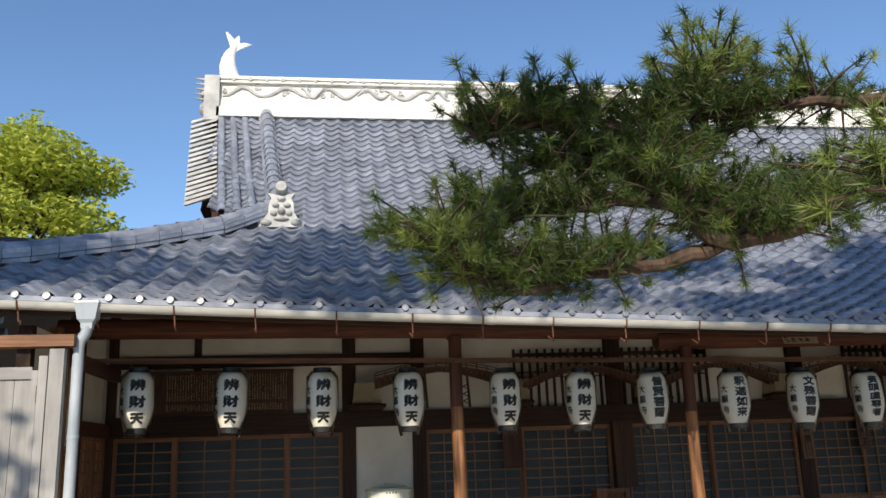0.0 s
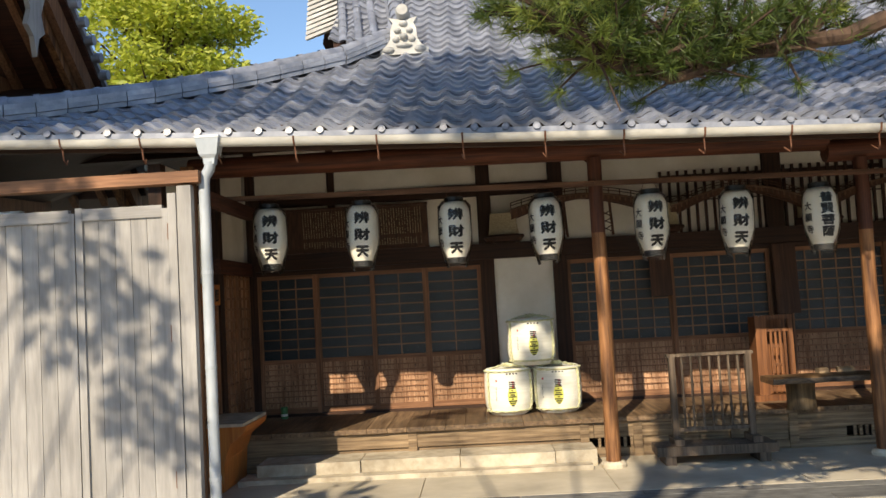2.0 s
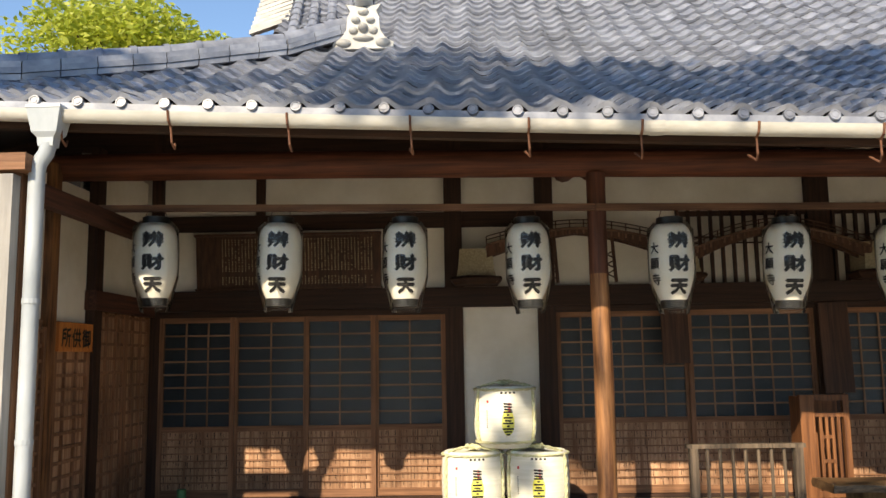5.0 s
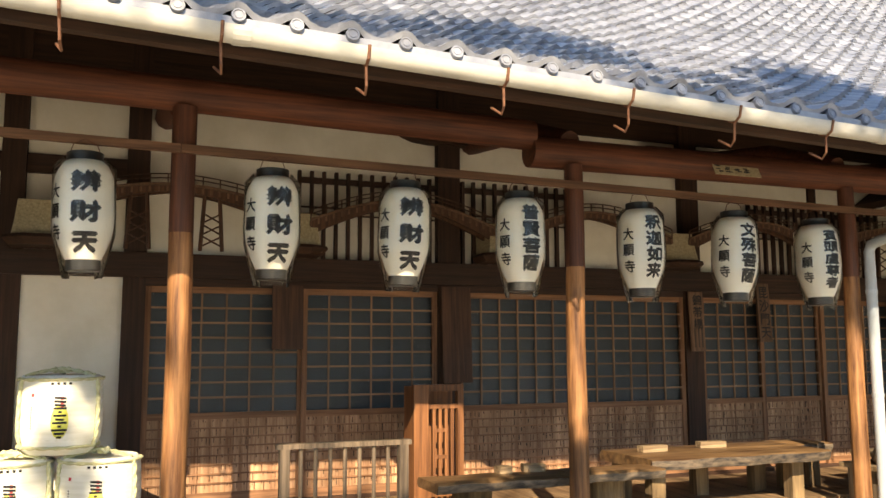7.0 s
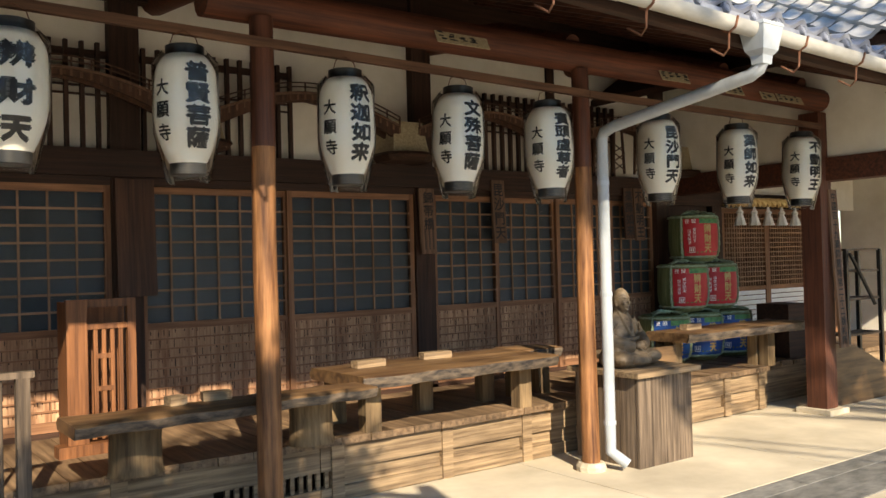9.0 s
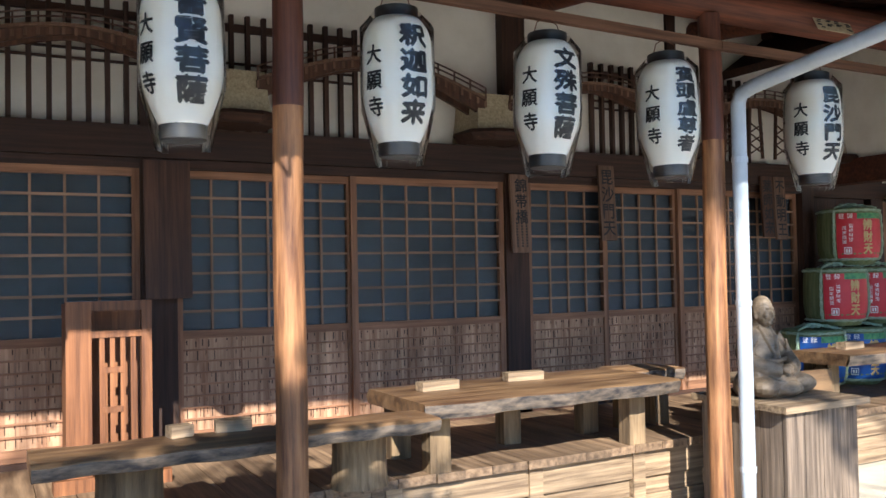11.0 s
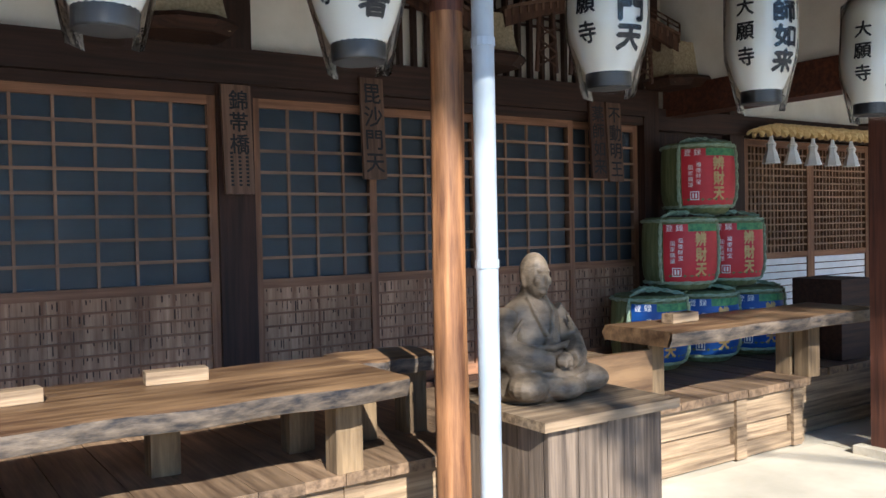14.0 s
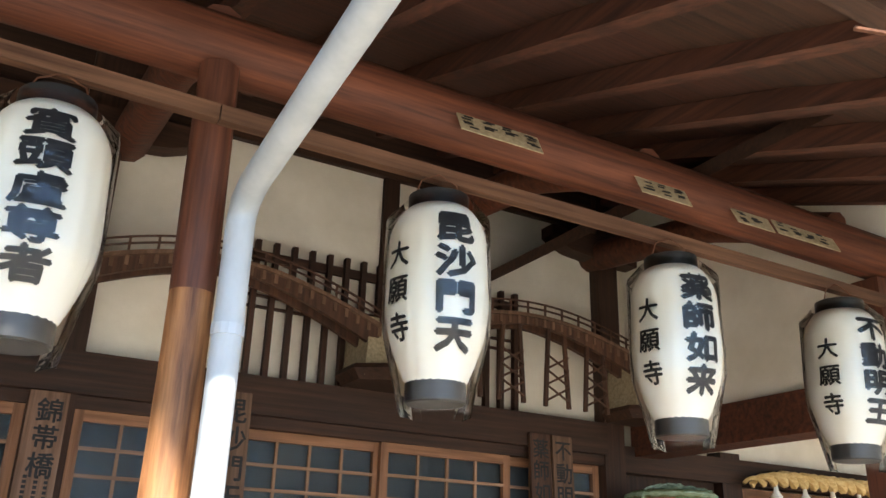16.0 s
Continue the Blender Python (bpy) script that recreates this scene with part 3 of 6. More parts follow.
downpipe(7.57, "pale downpipe slanting from the gutter to the ground", [(7.57, GY, gz(7.57) - 0.2), (7.57, GY + 0.02, 2.63), (7.572, GY + 0.08, 2.60), (7.585, 8.22, 2.455), (7.59, 8.31, 2.43), (7.59, 8.335, 2.38), (7.59, 8.335, 0.3), (7.59, 8.335, 0.14), (7.66, 8.24, 0.05)], 0.041)

# ---- roof ----
A1, B1, RUN = 0.327, 0.0444, 7.45


def roof_z(x, y):
    d = y - EAVE_Y
    return 3.21 + eave_line(x) * (1 - d / RUN) + A1 * d + B1 * d * d


def hip_x(y):
    return -4.3 + (y - 7.05) * 1.30


def left_edge(y):
    return hip_x(y) if y < 10.1 else -0.34 - (min(y, 11.5) - 10.1) * 0.18 - max(0.0, y - 11.5) * 0.145


RX0, RX1, RY = -0.98, 18.6, 14.5
roof = thing("roof", "silver-grey pantile hip-and-gable temple roof", "roof", kind="structure")
PITCH, ROW = 0.262, 0.235
PROFILE = [(-0.5, 0.036), (-0.42, 0.044), (-0.32, 0.034), (-0.2, 0.006), (-0.05, -0.013), (0.12, -0.016), (0.27, -0.006), (0.40, 0.017), (0.5, 0.030), (0.56, 0.035)]
TILE_V, TILE_F = [], []
for u, h in PROFILE:
    TILE_V += [(u * PITCH, 0, h + 0.036), (u * PITCH, ROW * 1.12, h), (u * PITCH, 0.004, h + 0.002)]
for i in range(len(PROFILE) - 1):
    a, b = 3 * i, 3 * i + 3
    TILE_F += [(a, b, b + 1, a + 1), (a + 2, b + 2, b, a)]
tile_me = bpy.data.meshes.new("roof_tile")
tile_me.from_pydata(TILE_V, [], TILE_F)
tile_me.materials.append(M_TILE)
tile_me.shade_smooth()
tile_me.set_sharp_from_angle(angle=radians(50))
rows_y, s, y = [], 0.0, EAVE_Y
while y < 14.45:
    rows_y.append(y)
    y += ROW / math.sqrt(1 + (A1 + 2 * B1 * (y - EAVE_Y)) ** 2)
tv, tf, near_tiles = [], [], []
for r, y in enumerate(rows_y):
    slope = math.atan(A1 + 2 * B1 * (y - EAVE_Y))
    x = -5.6 + PITCH / 2
    while x < (RX1 - 0.1 if y > 12 else 22):
        if x > left_edge(y):
            m = Matrix.Translation((x, y, roof_z(x, y) + 0.004 * random.random())) @ Matrix.Rotation(slope + 0.02 * (random.random() - 0.5), 4, "X") @ Matrix.Rotation(0.03 * (random.random() - 0.5), 4, "Z")
            if r < 6 and -1.4 < x < 11.0:
                near_tiles.append(m)
            else:
                k = len(tv)
                tv += [tuple(m @ Vector(v)) for v in TILE_V]
                tf += [tuple(i + k for i in f) for f in TILE_F]
        x += PITCH
me = bpy.data.meshes.new("roof_tile")
me.from_pydata(tv, [], tf)
me.materials.append(M_TILE)
me.shade_smooth()
me.set_sharp_from_angle(angle=radians(50))
field = new("roof_tiles", me)
field.parent = roof
tagged(field, kind="stuff")


def rxe(y):
    return RX1 - 0.2 if y > 12 else 22.0


# sheathing beneath, the hidden sides and the back slope
bm = bmesh.new()
ys = [EAVE_Y + 0.03 + (14.5 - EAVE_Y - 0.03) * i / 12 for i in range(13)]
grid = []
for y in ys:
    xs = [left_edge(y) - 0.05 + (rxe(y) - left_edge(y) + 0.05) * i / 24 for i in range(25)]
    grid.append([(x, y, roof_z(x, y) - 0.03) for x in xs] + [(x, y, roof_z(x, y) - 0.1) for x in reversed(xs)])
ring_loft(bm, grid)
vs = [bm.verts.new(p) for p in ((-1.2, 14.5, 8.1), (RX1 - 0.3, 14.5, 8.1), (RX1 - 0.3, 22, 3.3), (-1.0, 22, 3.3))]
bm.faces.new(vs)
vs = [bm.verts.new(p) for p in ((-4.35, 7.05, 3.34), (-0.4, 10.1, 4.55), (-0.6, 11.5, 5.4), (-0.9, 14.5, 5.4), (-5.5, 18, 3.3), (-5.5, 12, 3.3))]
bm.faces.new(vs)
part("sheathing", bm, M_DARKX, roof)
# round eave ends
disc = bmesh.new()
lathe(disc, [(0.0, -0.010), (0.017, -0.010), (0.018, -0.006), (0.024, -0.006), (0.026, -0.011), (0.032, -0.011), (0.034, 0.0), (0.034, 0.07)], 16, Matrix.Rotation(radians(-90), 4, "X"), False)
disc_me = mesh_of(disc, "eave_disc", M_TILE, 40)
x = -5.6 + PITCH / 2
while x < 15:
    if x > -4.2:
        share("eave_disc", disc_me, roof, pose(x - 0.44 * PITCH, EAVE_Y - 0.02, roof_z(x, EAVE_Y) + 0.010) @ Matrix.Rotation(radians(-12), 4, "X"))
    x += PITCH
bm = bmesh.new()
ring_loft(bm, [[(x, EAVE_Y - 0.015, roof_z(x, EAVE_Y) - 0.045), (x, EAVE_Y + 0.03, roof_z(x, EAVE_Y) - 0.045), (x, EAVE_Y + 0.03, roof_z(x, EAVE_Y) + 0.0), (x, EAVE_Y - 0.015, roof_z(x, EAVE_Y) + 0.0)] for x in [-4.3 + 19.3 * i / 14 for i in range(15)]])
part("eave_lip", bm, M_TILE, roof)


def ridge(path, layers, w, cap, mat, name):
    """Stacked ridge tiles along a path, topped by round caps."""
    for k in range(layers):
        bm = bmesh.new()
        ww = w * (1.12 if k % 2 else 1.0) * (1 - 0.04 * k)
        for a, b in zip(path, path[1:]):
            a, b = Vector(a), Vector(b)
            d = (b - a).normalized()
            side = d.cross(Vector((0, 0, 1))).normalized()
            n = max(1, round((b - a).length / 0.3))
            for i in range(n):
                p, q = a.lerp(b, i / n + 0.004), a.lerp(b, (i + 1) / n - 0.004)
                z0, z1 = 0.055 * k - 0.02, 0.055 * k + 0.03
                ring_loft(bm, [[c - side * ww + Vector((0, 0, z0)), c + side * ww + Vector((0, 0, z0)), c + side * ww + Vector((0, 0, z1)), c - side * ww + Vector((0, 0, z1))] for c in (p, q)])
        part(name + "_course", bm, mat, roof)
    bm = bmesh.new()
    for a, b in zip(path, path[1:]):
        a, b = Vector(a), Vector(b)
        d = (b - a).normalized()
        side = d.cross(Vector((0, 0, 1))).normalized()
        n = max(1, round((b - a).length / 0.28))
        for i in range(n):
            p, q = a.lerp(b, i / n - 0.01), a.lerp(b, (i + 1) / n)
            rings = []
            for c, r in ((p, cap * 1.12), (p.lerp(q, 0.18), cap * 1.12), (p.lerp(q, 0.2), cap), (q, cap * 0.97)):
                rings.append([c + Vector((0, 0, 0.055 * layers - 0.02)) + side * r * math.cos(t) + Vector((0, 0, r * 1.05 * math.sin(t))) for t in (math.pi * j / 8 for j in range(9))])
            ring_loft(bm, rings, False, False)
    part(name + "_cap", bm, mat, roof, smooth=True)


hp = []
for y in (7.3, 8.0, 8.7, 9.4, 10.1):
    hp.append((hip_x(y), y, roof_z(hip_x(y), y) + 0.02))
hp.append((0.34, 10.72, roof_z(0.3, 10.72) + 0.10))
ridge(hp, 3, 0.13, 0.085, M_TILE, "hip_ridge")
kp = [(0.43 - (y - 10.25) * 0.125, y, roof_z(0.4, y) + 0.02) for y in (10.55, 11.0, 12.0, 13.0, 14.3)]
ridge(kp, 3, 0.13, 0.10, M_TILE, "descending_ridge")
for k in range(3):
    ridge([(-0.42 + 0.21 * k - 0.14 * (y - 11), y, roof_z(0, y) + 0.05) for y in (10.9, 12.5, 14.35)], 0, 0.05, 0.06, M_TILE, "verge_roll")
# verge strip laid sideways


def vr(y):
    return -0.55 - 0.145 * (y - 11.45)


bm = bmesh.new()
y = 11.45
while y < 14.4:
    z = roof_z(-1, y)
    dy = 0.17
    ring_loft(bm, [[(vr(y), y, z + 0.06), (vr(y), y + dy, z + 0.09), (vr(y), y + dy, z + 0.14), (vr(y), y, z + 0.10)], [(vr(y) - 0.46, y, z - 0.10), (vr(y) - 0.46, y + dy, z - 0.06), (vr(y) - 0.46, y + dy, z + 0.0), (vr(y) - 0.46, y, z - 0.05)]])
    y += dy
part("verge_tiles", bm, M_RIDGE, roof)
bm = bmesh.new()
vs = [bm.verts.new(p) for p in ((-0.8, 11.6, 5.4), (-0.95, 14.5, 7.95), (-0.8, 16.6, 5.3))]
bm.faces.new(vs)
part("gable_board", bm, M_DARKY, roof)

# main ridge with its carved frieze
bm = bmesh.new()
box(bm, RX0, RX1, RY - 0.26, RY + 0.26, 7.98, 8.16)
box(bm, RX0 + 0.02, RX1, RY - 0.19, RY + 0.19, 8.16, 8.34)
box(bm, RX0 + 0.02, RX1, RY - 0.15, RY + 0.15, 8.34, 8.66)
box(bm, RX0 - 0.05, RX1, RY - 0.22, RY + 0.22, 8.66, 8.70)
box(bm, RX0 - 0.05, RX1, RY - 0.20, RY + 0.20, 8.745, 8.80)
part("main_ridge", bm, M_WHITE, roof)
bm = bmesh.new()
x = RX0
while x < RX1:
    lathe(bm, [(0.0, 0), (0.035, 0), (0.035, 0.12)], 8, Matrix.Translation((x, RY - 0.24, 8.72)) @ Matrix.Rotation(radians(-90), 4, "X"))
    x += 0.3
part("ridge_stud", bm, M_RIDGE, roof)
rng = random.Random(5)
bm = bmesh.new()
x = RX0 + 0.1
while x < RX1 - 0.5:
    L = 0.5 + 0.5 * rng.random()
    ph = rng.random() * 6
    tube(bm, [(x + L * i / 10, RY - 0.165, 8.50 + 0.09 * math.sin(ph + i * 0.75)) for i in range(11)], [0.012 + 0.03 * math.sin(math.pi * i / 10) for i in range(11)], 6)
    for k in range(3):
        cx, cz = x + L * rng.random(), 8.42 + 0.17 * rng.random()
        tube(bm, [(cx + 0.06 * t / 8 * math.cos(t), RY - 0.165, cz + 0.06 * t / 8 * math.sin(t)) for t in range(9)], 0.012, 5)
    x += L * 0.8
part("frieze_relief", bm, M_RIDGE, roof, smooth=True)
bm = bmesh.new()
box(bm, RX0 - 0.22, RX0 + 0.05, RY - 0.26, RY + 0.26, 7.9, 8.78)
for zz, rr in ((8.2, 0.16), (8.5, 0.13)):
    lathe(bm, [(0.0, 0.1), (rr * 0.6, 0.08), (rr, 0.0), (rr, -0.1)], 12, Matrix.Translation((RX0 - 0.24, RY, zz)) @ Matrix.Rotation(radians(-90), 4, "Y"))
for k in range(5):
    a = k * 1.25
    tube(bm, [(RX0 - 0.25, RY - 0.1, 8.35 + 0.1 * k), (RX0 - 0.4, RY - 0.16, 8.35 + 0.1 * k)], [0.03, 0.008], 6)
bevel(bm, 0.02)
part("ridge_end_tile", bm, M_RIDGE, roof)

# fish ornament on the ridge end
orn = thing("fish_ornament", "white tail-up fish ornament on the ridge end", "roof ornament")
bm = bmesh.new()
spine = [(-0.72, 8.80, 0.17), (-0.80, 8.95, 0.17), (-0.83, 9.10, 0.15), (-0.82, 9.25, 0.125), (-0.78, 9.38, 0.10), (-0.72, 9.47, 0.075), (-0.66, 9.53, 0.05)]
ring_loft(bm, [[(x + r * math.cos(t), RY + 0.6 * r * math.sin(t), z) for t in (2 * math.pi * i / 10 for i in range(10))] for x, z, r in spine])
part("body", bm, M_WHITE, orn, smooth=True)
bm = bmesh.new()
for tip in ((-0.88, 9.80), (-0.62, 9.72), (-0.38, 9.53)):
    d = Vector((tip[0] + 0.70, 0, tip[1] - 9.46))
    side = Vector((-d.z, 0, d.x)).normalized()
    base = Vector((-0.70, RY, 9.46))
    rings = []
    for k in range(5):
        f = k / 4
        c = base + d * f + Vector((0, 0, 0.03 * math.sin(f * 3)))
        w = 0.075 * (1 - f) ** 0.7 + 0.004
        rings.append([c + side * w, c + Vector((0, 0.02, 0)), c - side * w, c - Vector((0, 0.02, 0))])
    ring_loft(bm, rings)
part("tail", bm, M_WHITE, orn)
bm = bmesh.new()
for k in range(4):
    z = 8.92 + 0.13 * k
    ring_loft(bm, [[(-0.97 + 0.03 * k, RY - 0.02, z), (-0.90, RY - 0.02, z - 0.05), (-0.90, RY - 0.02, z + 0.05)], [(-0.97 + 0.03 * k, RY + 0.02, z + 0.03), (-0.90, RY + 0.02, z - 0.05), (-0.90, RY + 0.02, z + 0.05)]])
box(bm, -0.95, -0.45, RY - 0.12, RY + 0.12, 8.78, 8.84)
part("fins", bm, M_WHITE, orn)

far_fish = copy_thing(orn, Matrix.Translation((RX1 - 0.75 + 0.75 - 0.2, 0, 0)) @ Matrix.Diagonal((-1, 1, 1, 1)))
tagged(far_fish, "white tail-up fish ornament on the far ridge end")

# demon-face tile at the foot of the descending ridge
oni = thing("demon_face_tile", "pale grey demon-face ridge end tile", "roof ornament", "", "", pose(0.43, 10.45, roof_z(0.43, 10.45)))
bm = bmesh.new()
pts = [(-0.30, 0.0), (-0.31, 0.06), (-0.22, 0.12), (-0.17, 0.2), (-0.16, 0.33), (-0.13, 0.40), (-0.18, 0.47), (-0.08, 0.45), (0.0, 0.43), (0.08, 0.45), (0.18, 0.47), (0.13, 0.40), (0.16, 0.33), (0.17, 0.2), (0.22, 0.12), (0.31, 0.06), (0.30, 0.0)]
f0 = [bm.verts.new((x, -0.05, z)) for x, z in pts]
f1 = [bm.verts.new((x, 0.10, z)) for x, z in pts]
bm.faces.new(f0)
bm.faces.new(list(reversed(f1)))
for i in range(len(pts)):
    bm.faces.new((f0[i], f1[i], f1[(i + 1) % len(pts)], f0[(i + 1) % len(pts)]))
part("plate", bm, M_RIDGE, oni)
for kind, cx, cz, rx, rz, d in (("eye", -0.075, 0.30, 0.05, 0.035, 0.05), ("eye", 0.075, 0.30, 0.05, 0.035, 0.05), ("nose", 0, 0.22, 0.055, 0.05, 0.075), ("brow", 0, 0.39, 0.06, 0.04, 0.05), ("cheek", -0.1, 0.19, 0.05, 0.04, 0.045), ("cheek", 0.1, 0.19, 0.05, 0.04, 0.045), ("mouth", 0, 0.11, 0.11, 0.03, 0.05), ("curl", -0.2, 0.06, 0.08, 0.045, 0.05), ("curl", 0.2, 0.06, 0.08, 0.045, 0.05)):
    bm = bmesh.new()
    k = bmesh.ops.create_uvsphere(bm, u_segments=10, v_segments=8, radius=1.0)["verts"]
    for v in k:
        v.co = Vector((cx + v.co.x * rx, -0.05 + v.co.y * d, cz + v.co.z * rz))
    part(kind, bm, M_RIDGE, oni, smooth=True)
bm = bmesh.new()
lathe(bm, [(0.0, -0.12), (0.07, -0.12), (0.085, -0.10), (0.09, 0.0), (0.09, 0.35)], 16, Matrix.Translation((0, 0.0, 0.53)) @ Matrix.Rotation(radians(-100), 4, "X"))
part("round_cap", bm, M_RIDGE, oni, smooth=True)
# ---- right wing: side wall above an open bay, lattice doors beyond ----
wing = thing("wall_right", "cream plaster side wall over a dark red beam", "wall", kind="structure")
bm = bmesh.new()
box(bm, 10.78, 10.90, 5.2, W + 0.05, 2.42, 4.0)
box(bm, 14.9, 15.02, 5.2, W + 0.3, 0.0, 4.0)
box(bm, 10.66, 15.5, W + 0.10, W + 0.2, 2.1, 3.9)
part("plaster", bm, M_PLASTER, wing)
bar("beam", wing, M_RED, 10.74, 10.94, 5.2, W, 2.20, 2.42, 0.012)
bar("head_beam", wing, M_DARKX, 10.66, 14.2, W - 0.03, W + 0.13, 2.1, 2.26, 0.01)
bar("pillar", wing, M_DARK, 11.50, 11.68, W - 0.02, W + 0.13, DECK, 2.3, 0.008)
bar("pillar", wing, M_DARK, 13.55, 13.75, W - 0.02, W + 0.13, DECK, 2.3, 0.008)
bm = bmesh.new()
box(bm, 10.6, 15.5, W + 1.6, W + 1.7, 0.2, 2.6)
box(bm, 10.55, 10.6, W + 0.2, W + 1.6, 0.2, 2.6)
box(bm, 14.4, 14.45, W + 0.2, W + 1.6, 0.2, 2.6)
box(bm, 10.6, 15.5, W + 0.2, W + 1.6, 2.4, 2.5)
part("inner_room", bm, M_DOOR, wing)
bm = bmesh.new()
box(bm, 10.68, 11.5, W + 0.06, W + 0.09, DECK, 2.12)
part("board_wall", bm, M_DARK, wing)


def lattice_door(x0, x1, y, zl, z0, z1):
    d = thing("lattice_door", "pale wooden lattice door with white slatted lower panel", "lattice door", "lattice doors of the wing", "", pose(x0, y, z0))
    w, h, zr = x1 - x0, z1 - z0, zl - z0
    bar("stile", d, M_DOOR, 0, 0.05, 0, 0.04, 0, h, 0.003)
    bar("stile", d, M_DOOR, w - 0.05, w, 0, 0.04, 0, h, 0.003)
    for a, b in ((h - 0.06, h), (zr - 0.05, zr), (0, 0.07)):
        bar("rail", d, M_DOORX, 0.05, w - 0.05, 0.002, 0.038, a, b, 0.003)
    n = round((w - 0.1) / 0.052)
    for i in range(1, n):
        x = 0.05 + (w - 0.1) * i / n
        bar("lattice_bar", d, M_BAR, x - 0.008, x + 0.008, 0.012, 0.03, zr, h - 0.06, 0)
    for i in range(1, 15):
        z = zr + (h - 0.06 - zr) * i / 15
        bar("lattice_bar", d, M_BARX, 0.05, w - 0.05, 0.006, 0.02, z - 0.007, z + 0.007, 0)
    for i in range(10):
        z = 0.07 + (zr - 0.12) * i / 10
        bar("slat", d, M_WHITEPRINT, 0.05, w - 0.05, 0.014, 0.026, z + 0.004, z + (zr - 0.12) / 10 - 0.004, 0)
    return d


lattice_door(11.70, 12.62, W, 1.13, DECK, 2.08)
lattice_door(12.62, 13.54, W, 1.13, DECK, 2.08)
lattice_door(13.76, 14.2, W, 1.13, DECK, 2.08)

# straw rope with paper tassels over the lattice
rope = thing("straw_rope", "plaited golden straw rope with white tassels", "sacred rope")
M_STRAW = material("golden_rice_straw", (0.50, 0.33, 0.12), (0.72, 0.54, 0.26), 0.8, (30, 60, 60), 6, 0.5)
for ph in (0, math.pi):
    bm = bmesh.new()
    tube(bm, [(11.62 + 1.75 * i / 60, W - 0.12 + 0.028 * math.cos(i * 0.9 + ph), 2.10 - 0.05 * math.sin(math.pi * i / 60) * 0 + 0.05 * math.sin(math.pi * min(1, i / 14) / 2) + 0.028 * math.sin(i * 0.9 + ph)) for i in range(61)], [0.012 + 0.022 * min(1, i / 12) for i in range(61)], 6)
    part("strand", bm, M_STRAW, rope, smooth=True)
for i in range(5):
    bm = bmesh.new()
    x = 11.88 + 0.29 * i
    ring_loft(bm, [[(x + r * math.cos(t) * (1 + 0.12 * math.cos(6 * t)), W - 0.13 + r * math.sin(t), z) for t in (2 * math.pi * k / 12 for k in range(12))] for r, z in ((0.012, 2.10), (0.018, 2.06), (0.04, 2.03), (0.03, 1.995), (0.045, 1.96), (0.07, 1.87))])
    part("tassel", bm, M_WHITEPRINT, rope, smooth=True)

# ---- left: side wall of the veranda, grey gate, low orange box ----
left = thing("wall_left", "dark lattice side wall closing the veranda", "wall", kind="structure")
bm = bmesh.new()
box(bm, -1.76, -1.68, 9.02, W, 2.30, 3.45)
box(bm, -1.76, -1.68, 7.62, 9.02, 2.03, 3.12)
part("plaster", bm, M_PLASTER, left)
bar("pillar", left, M_DARK, -1.74, -1.60, 9.02, 9.16, 0.05, 3.5, 0.008)
bar("pillar", left, M_POST, -1.74, -1.62, 8.30, 8.42, 0.05, 3.2, 0.008)
bar("beam", left, M_DARKY, -1.72, -1.58, 9.0, W, 2.14, 2.30, 0.008)
bar("pillar", left, M_DARK, -1.76, -1.64, 7.50, 7.62, 0.0, 3.1, 0.008)
bar("door_head", left, M_DOORX, -1.75, -1.66, 7.62, 9.02, 1.975, 2.03, 0.004)
bar("skirting", left, M_DARKY, -1.74, -1.66, 7.62, 9.02, 0.0, DECK, 0.004)
for y0, y1, zt in ((9.16, 9.74, 2.14), (9.74, W, 2.14), (7.63, 8.295, 1.975), (8.425, 9.015, 1.975)):
    d = thing("sliding_door", "brown lattice door of the side wall", "sliding door", "side wall doors")
    bm = bmesh.new()
    box(bm, -1.665, -1.655, y0, y1, DECK, zt)
    part("backing_board", bm, M_PANEL, d)
    for a, b in ((y0, y0 + 0.04), (y1 - 0.04, y1)):
        bar("stile", d, M_DOOR, -1.655, -1.625, a, b, DECK, zt, 0.003)
    for i in range(15):
        z = DECK + 0.02 + (zt - DECK - 0.05) * i / 14
        bar("slat", d, M_DOORX, -1.655, -1.635, y0 + 0.04, y1 - 0.04, z - 0.012, z + 0.012, 0)
    for i in range(1, 3):
        y = y0 + (y1 - y0) * i / 3
        bar("slat", d, M_DOOR, -1.655, -1.632, y - 0.008, y + 0.008, DECK, zt, 0)
office = thing("hanging_sign", "orange-brown board lettered in black over the side door", "sign")
bar("board", office, M_ORANGE, -1.675, -1.60, 8.43, 9.0, 1.80, 2.02, 0.005)
for ch, y in (("御", 8.88), ("供", 8.71), ("所", 8.54)):
    bm = column(ch, 0.155, 0.16, 1.0, 0.004)
    bm.transform(pose(-1.597, y, 1.985, 0, 0, 90))
    part("character", bm, M_INK, office, "black brush character")
chest = thing("offering_box", "orange wooden box with a pale tray top", "box", "", "", pose(-1.38, 8.55, 0))
bm = bmesh.new()
ring_loft(bm, [[(-0.22, -0.45, z), (w, -0.45, z), (w, 0.35, z), (-0.22, 0.35, z)] for w, z in ((0.02, 0.0), (0.04, 0.30), (0.10, 0.45), (0.24, 0.56), (0.26, 0.62))])
bevel(bm, 0.01)
part("body", bm, M_ORANGE, chest)
bar("tray", chest, M_STONE, -0.22, 0.24, -0.48, 0.40, 0.62, 0.65, 0.008)

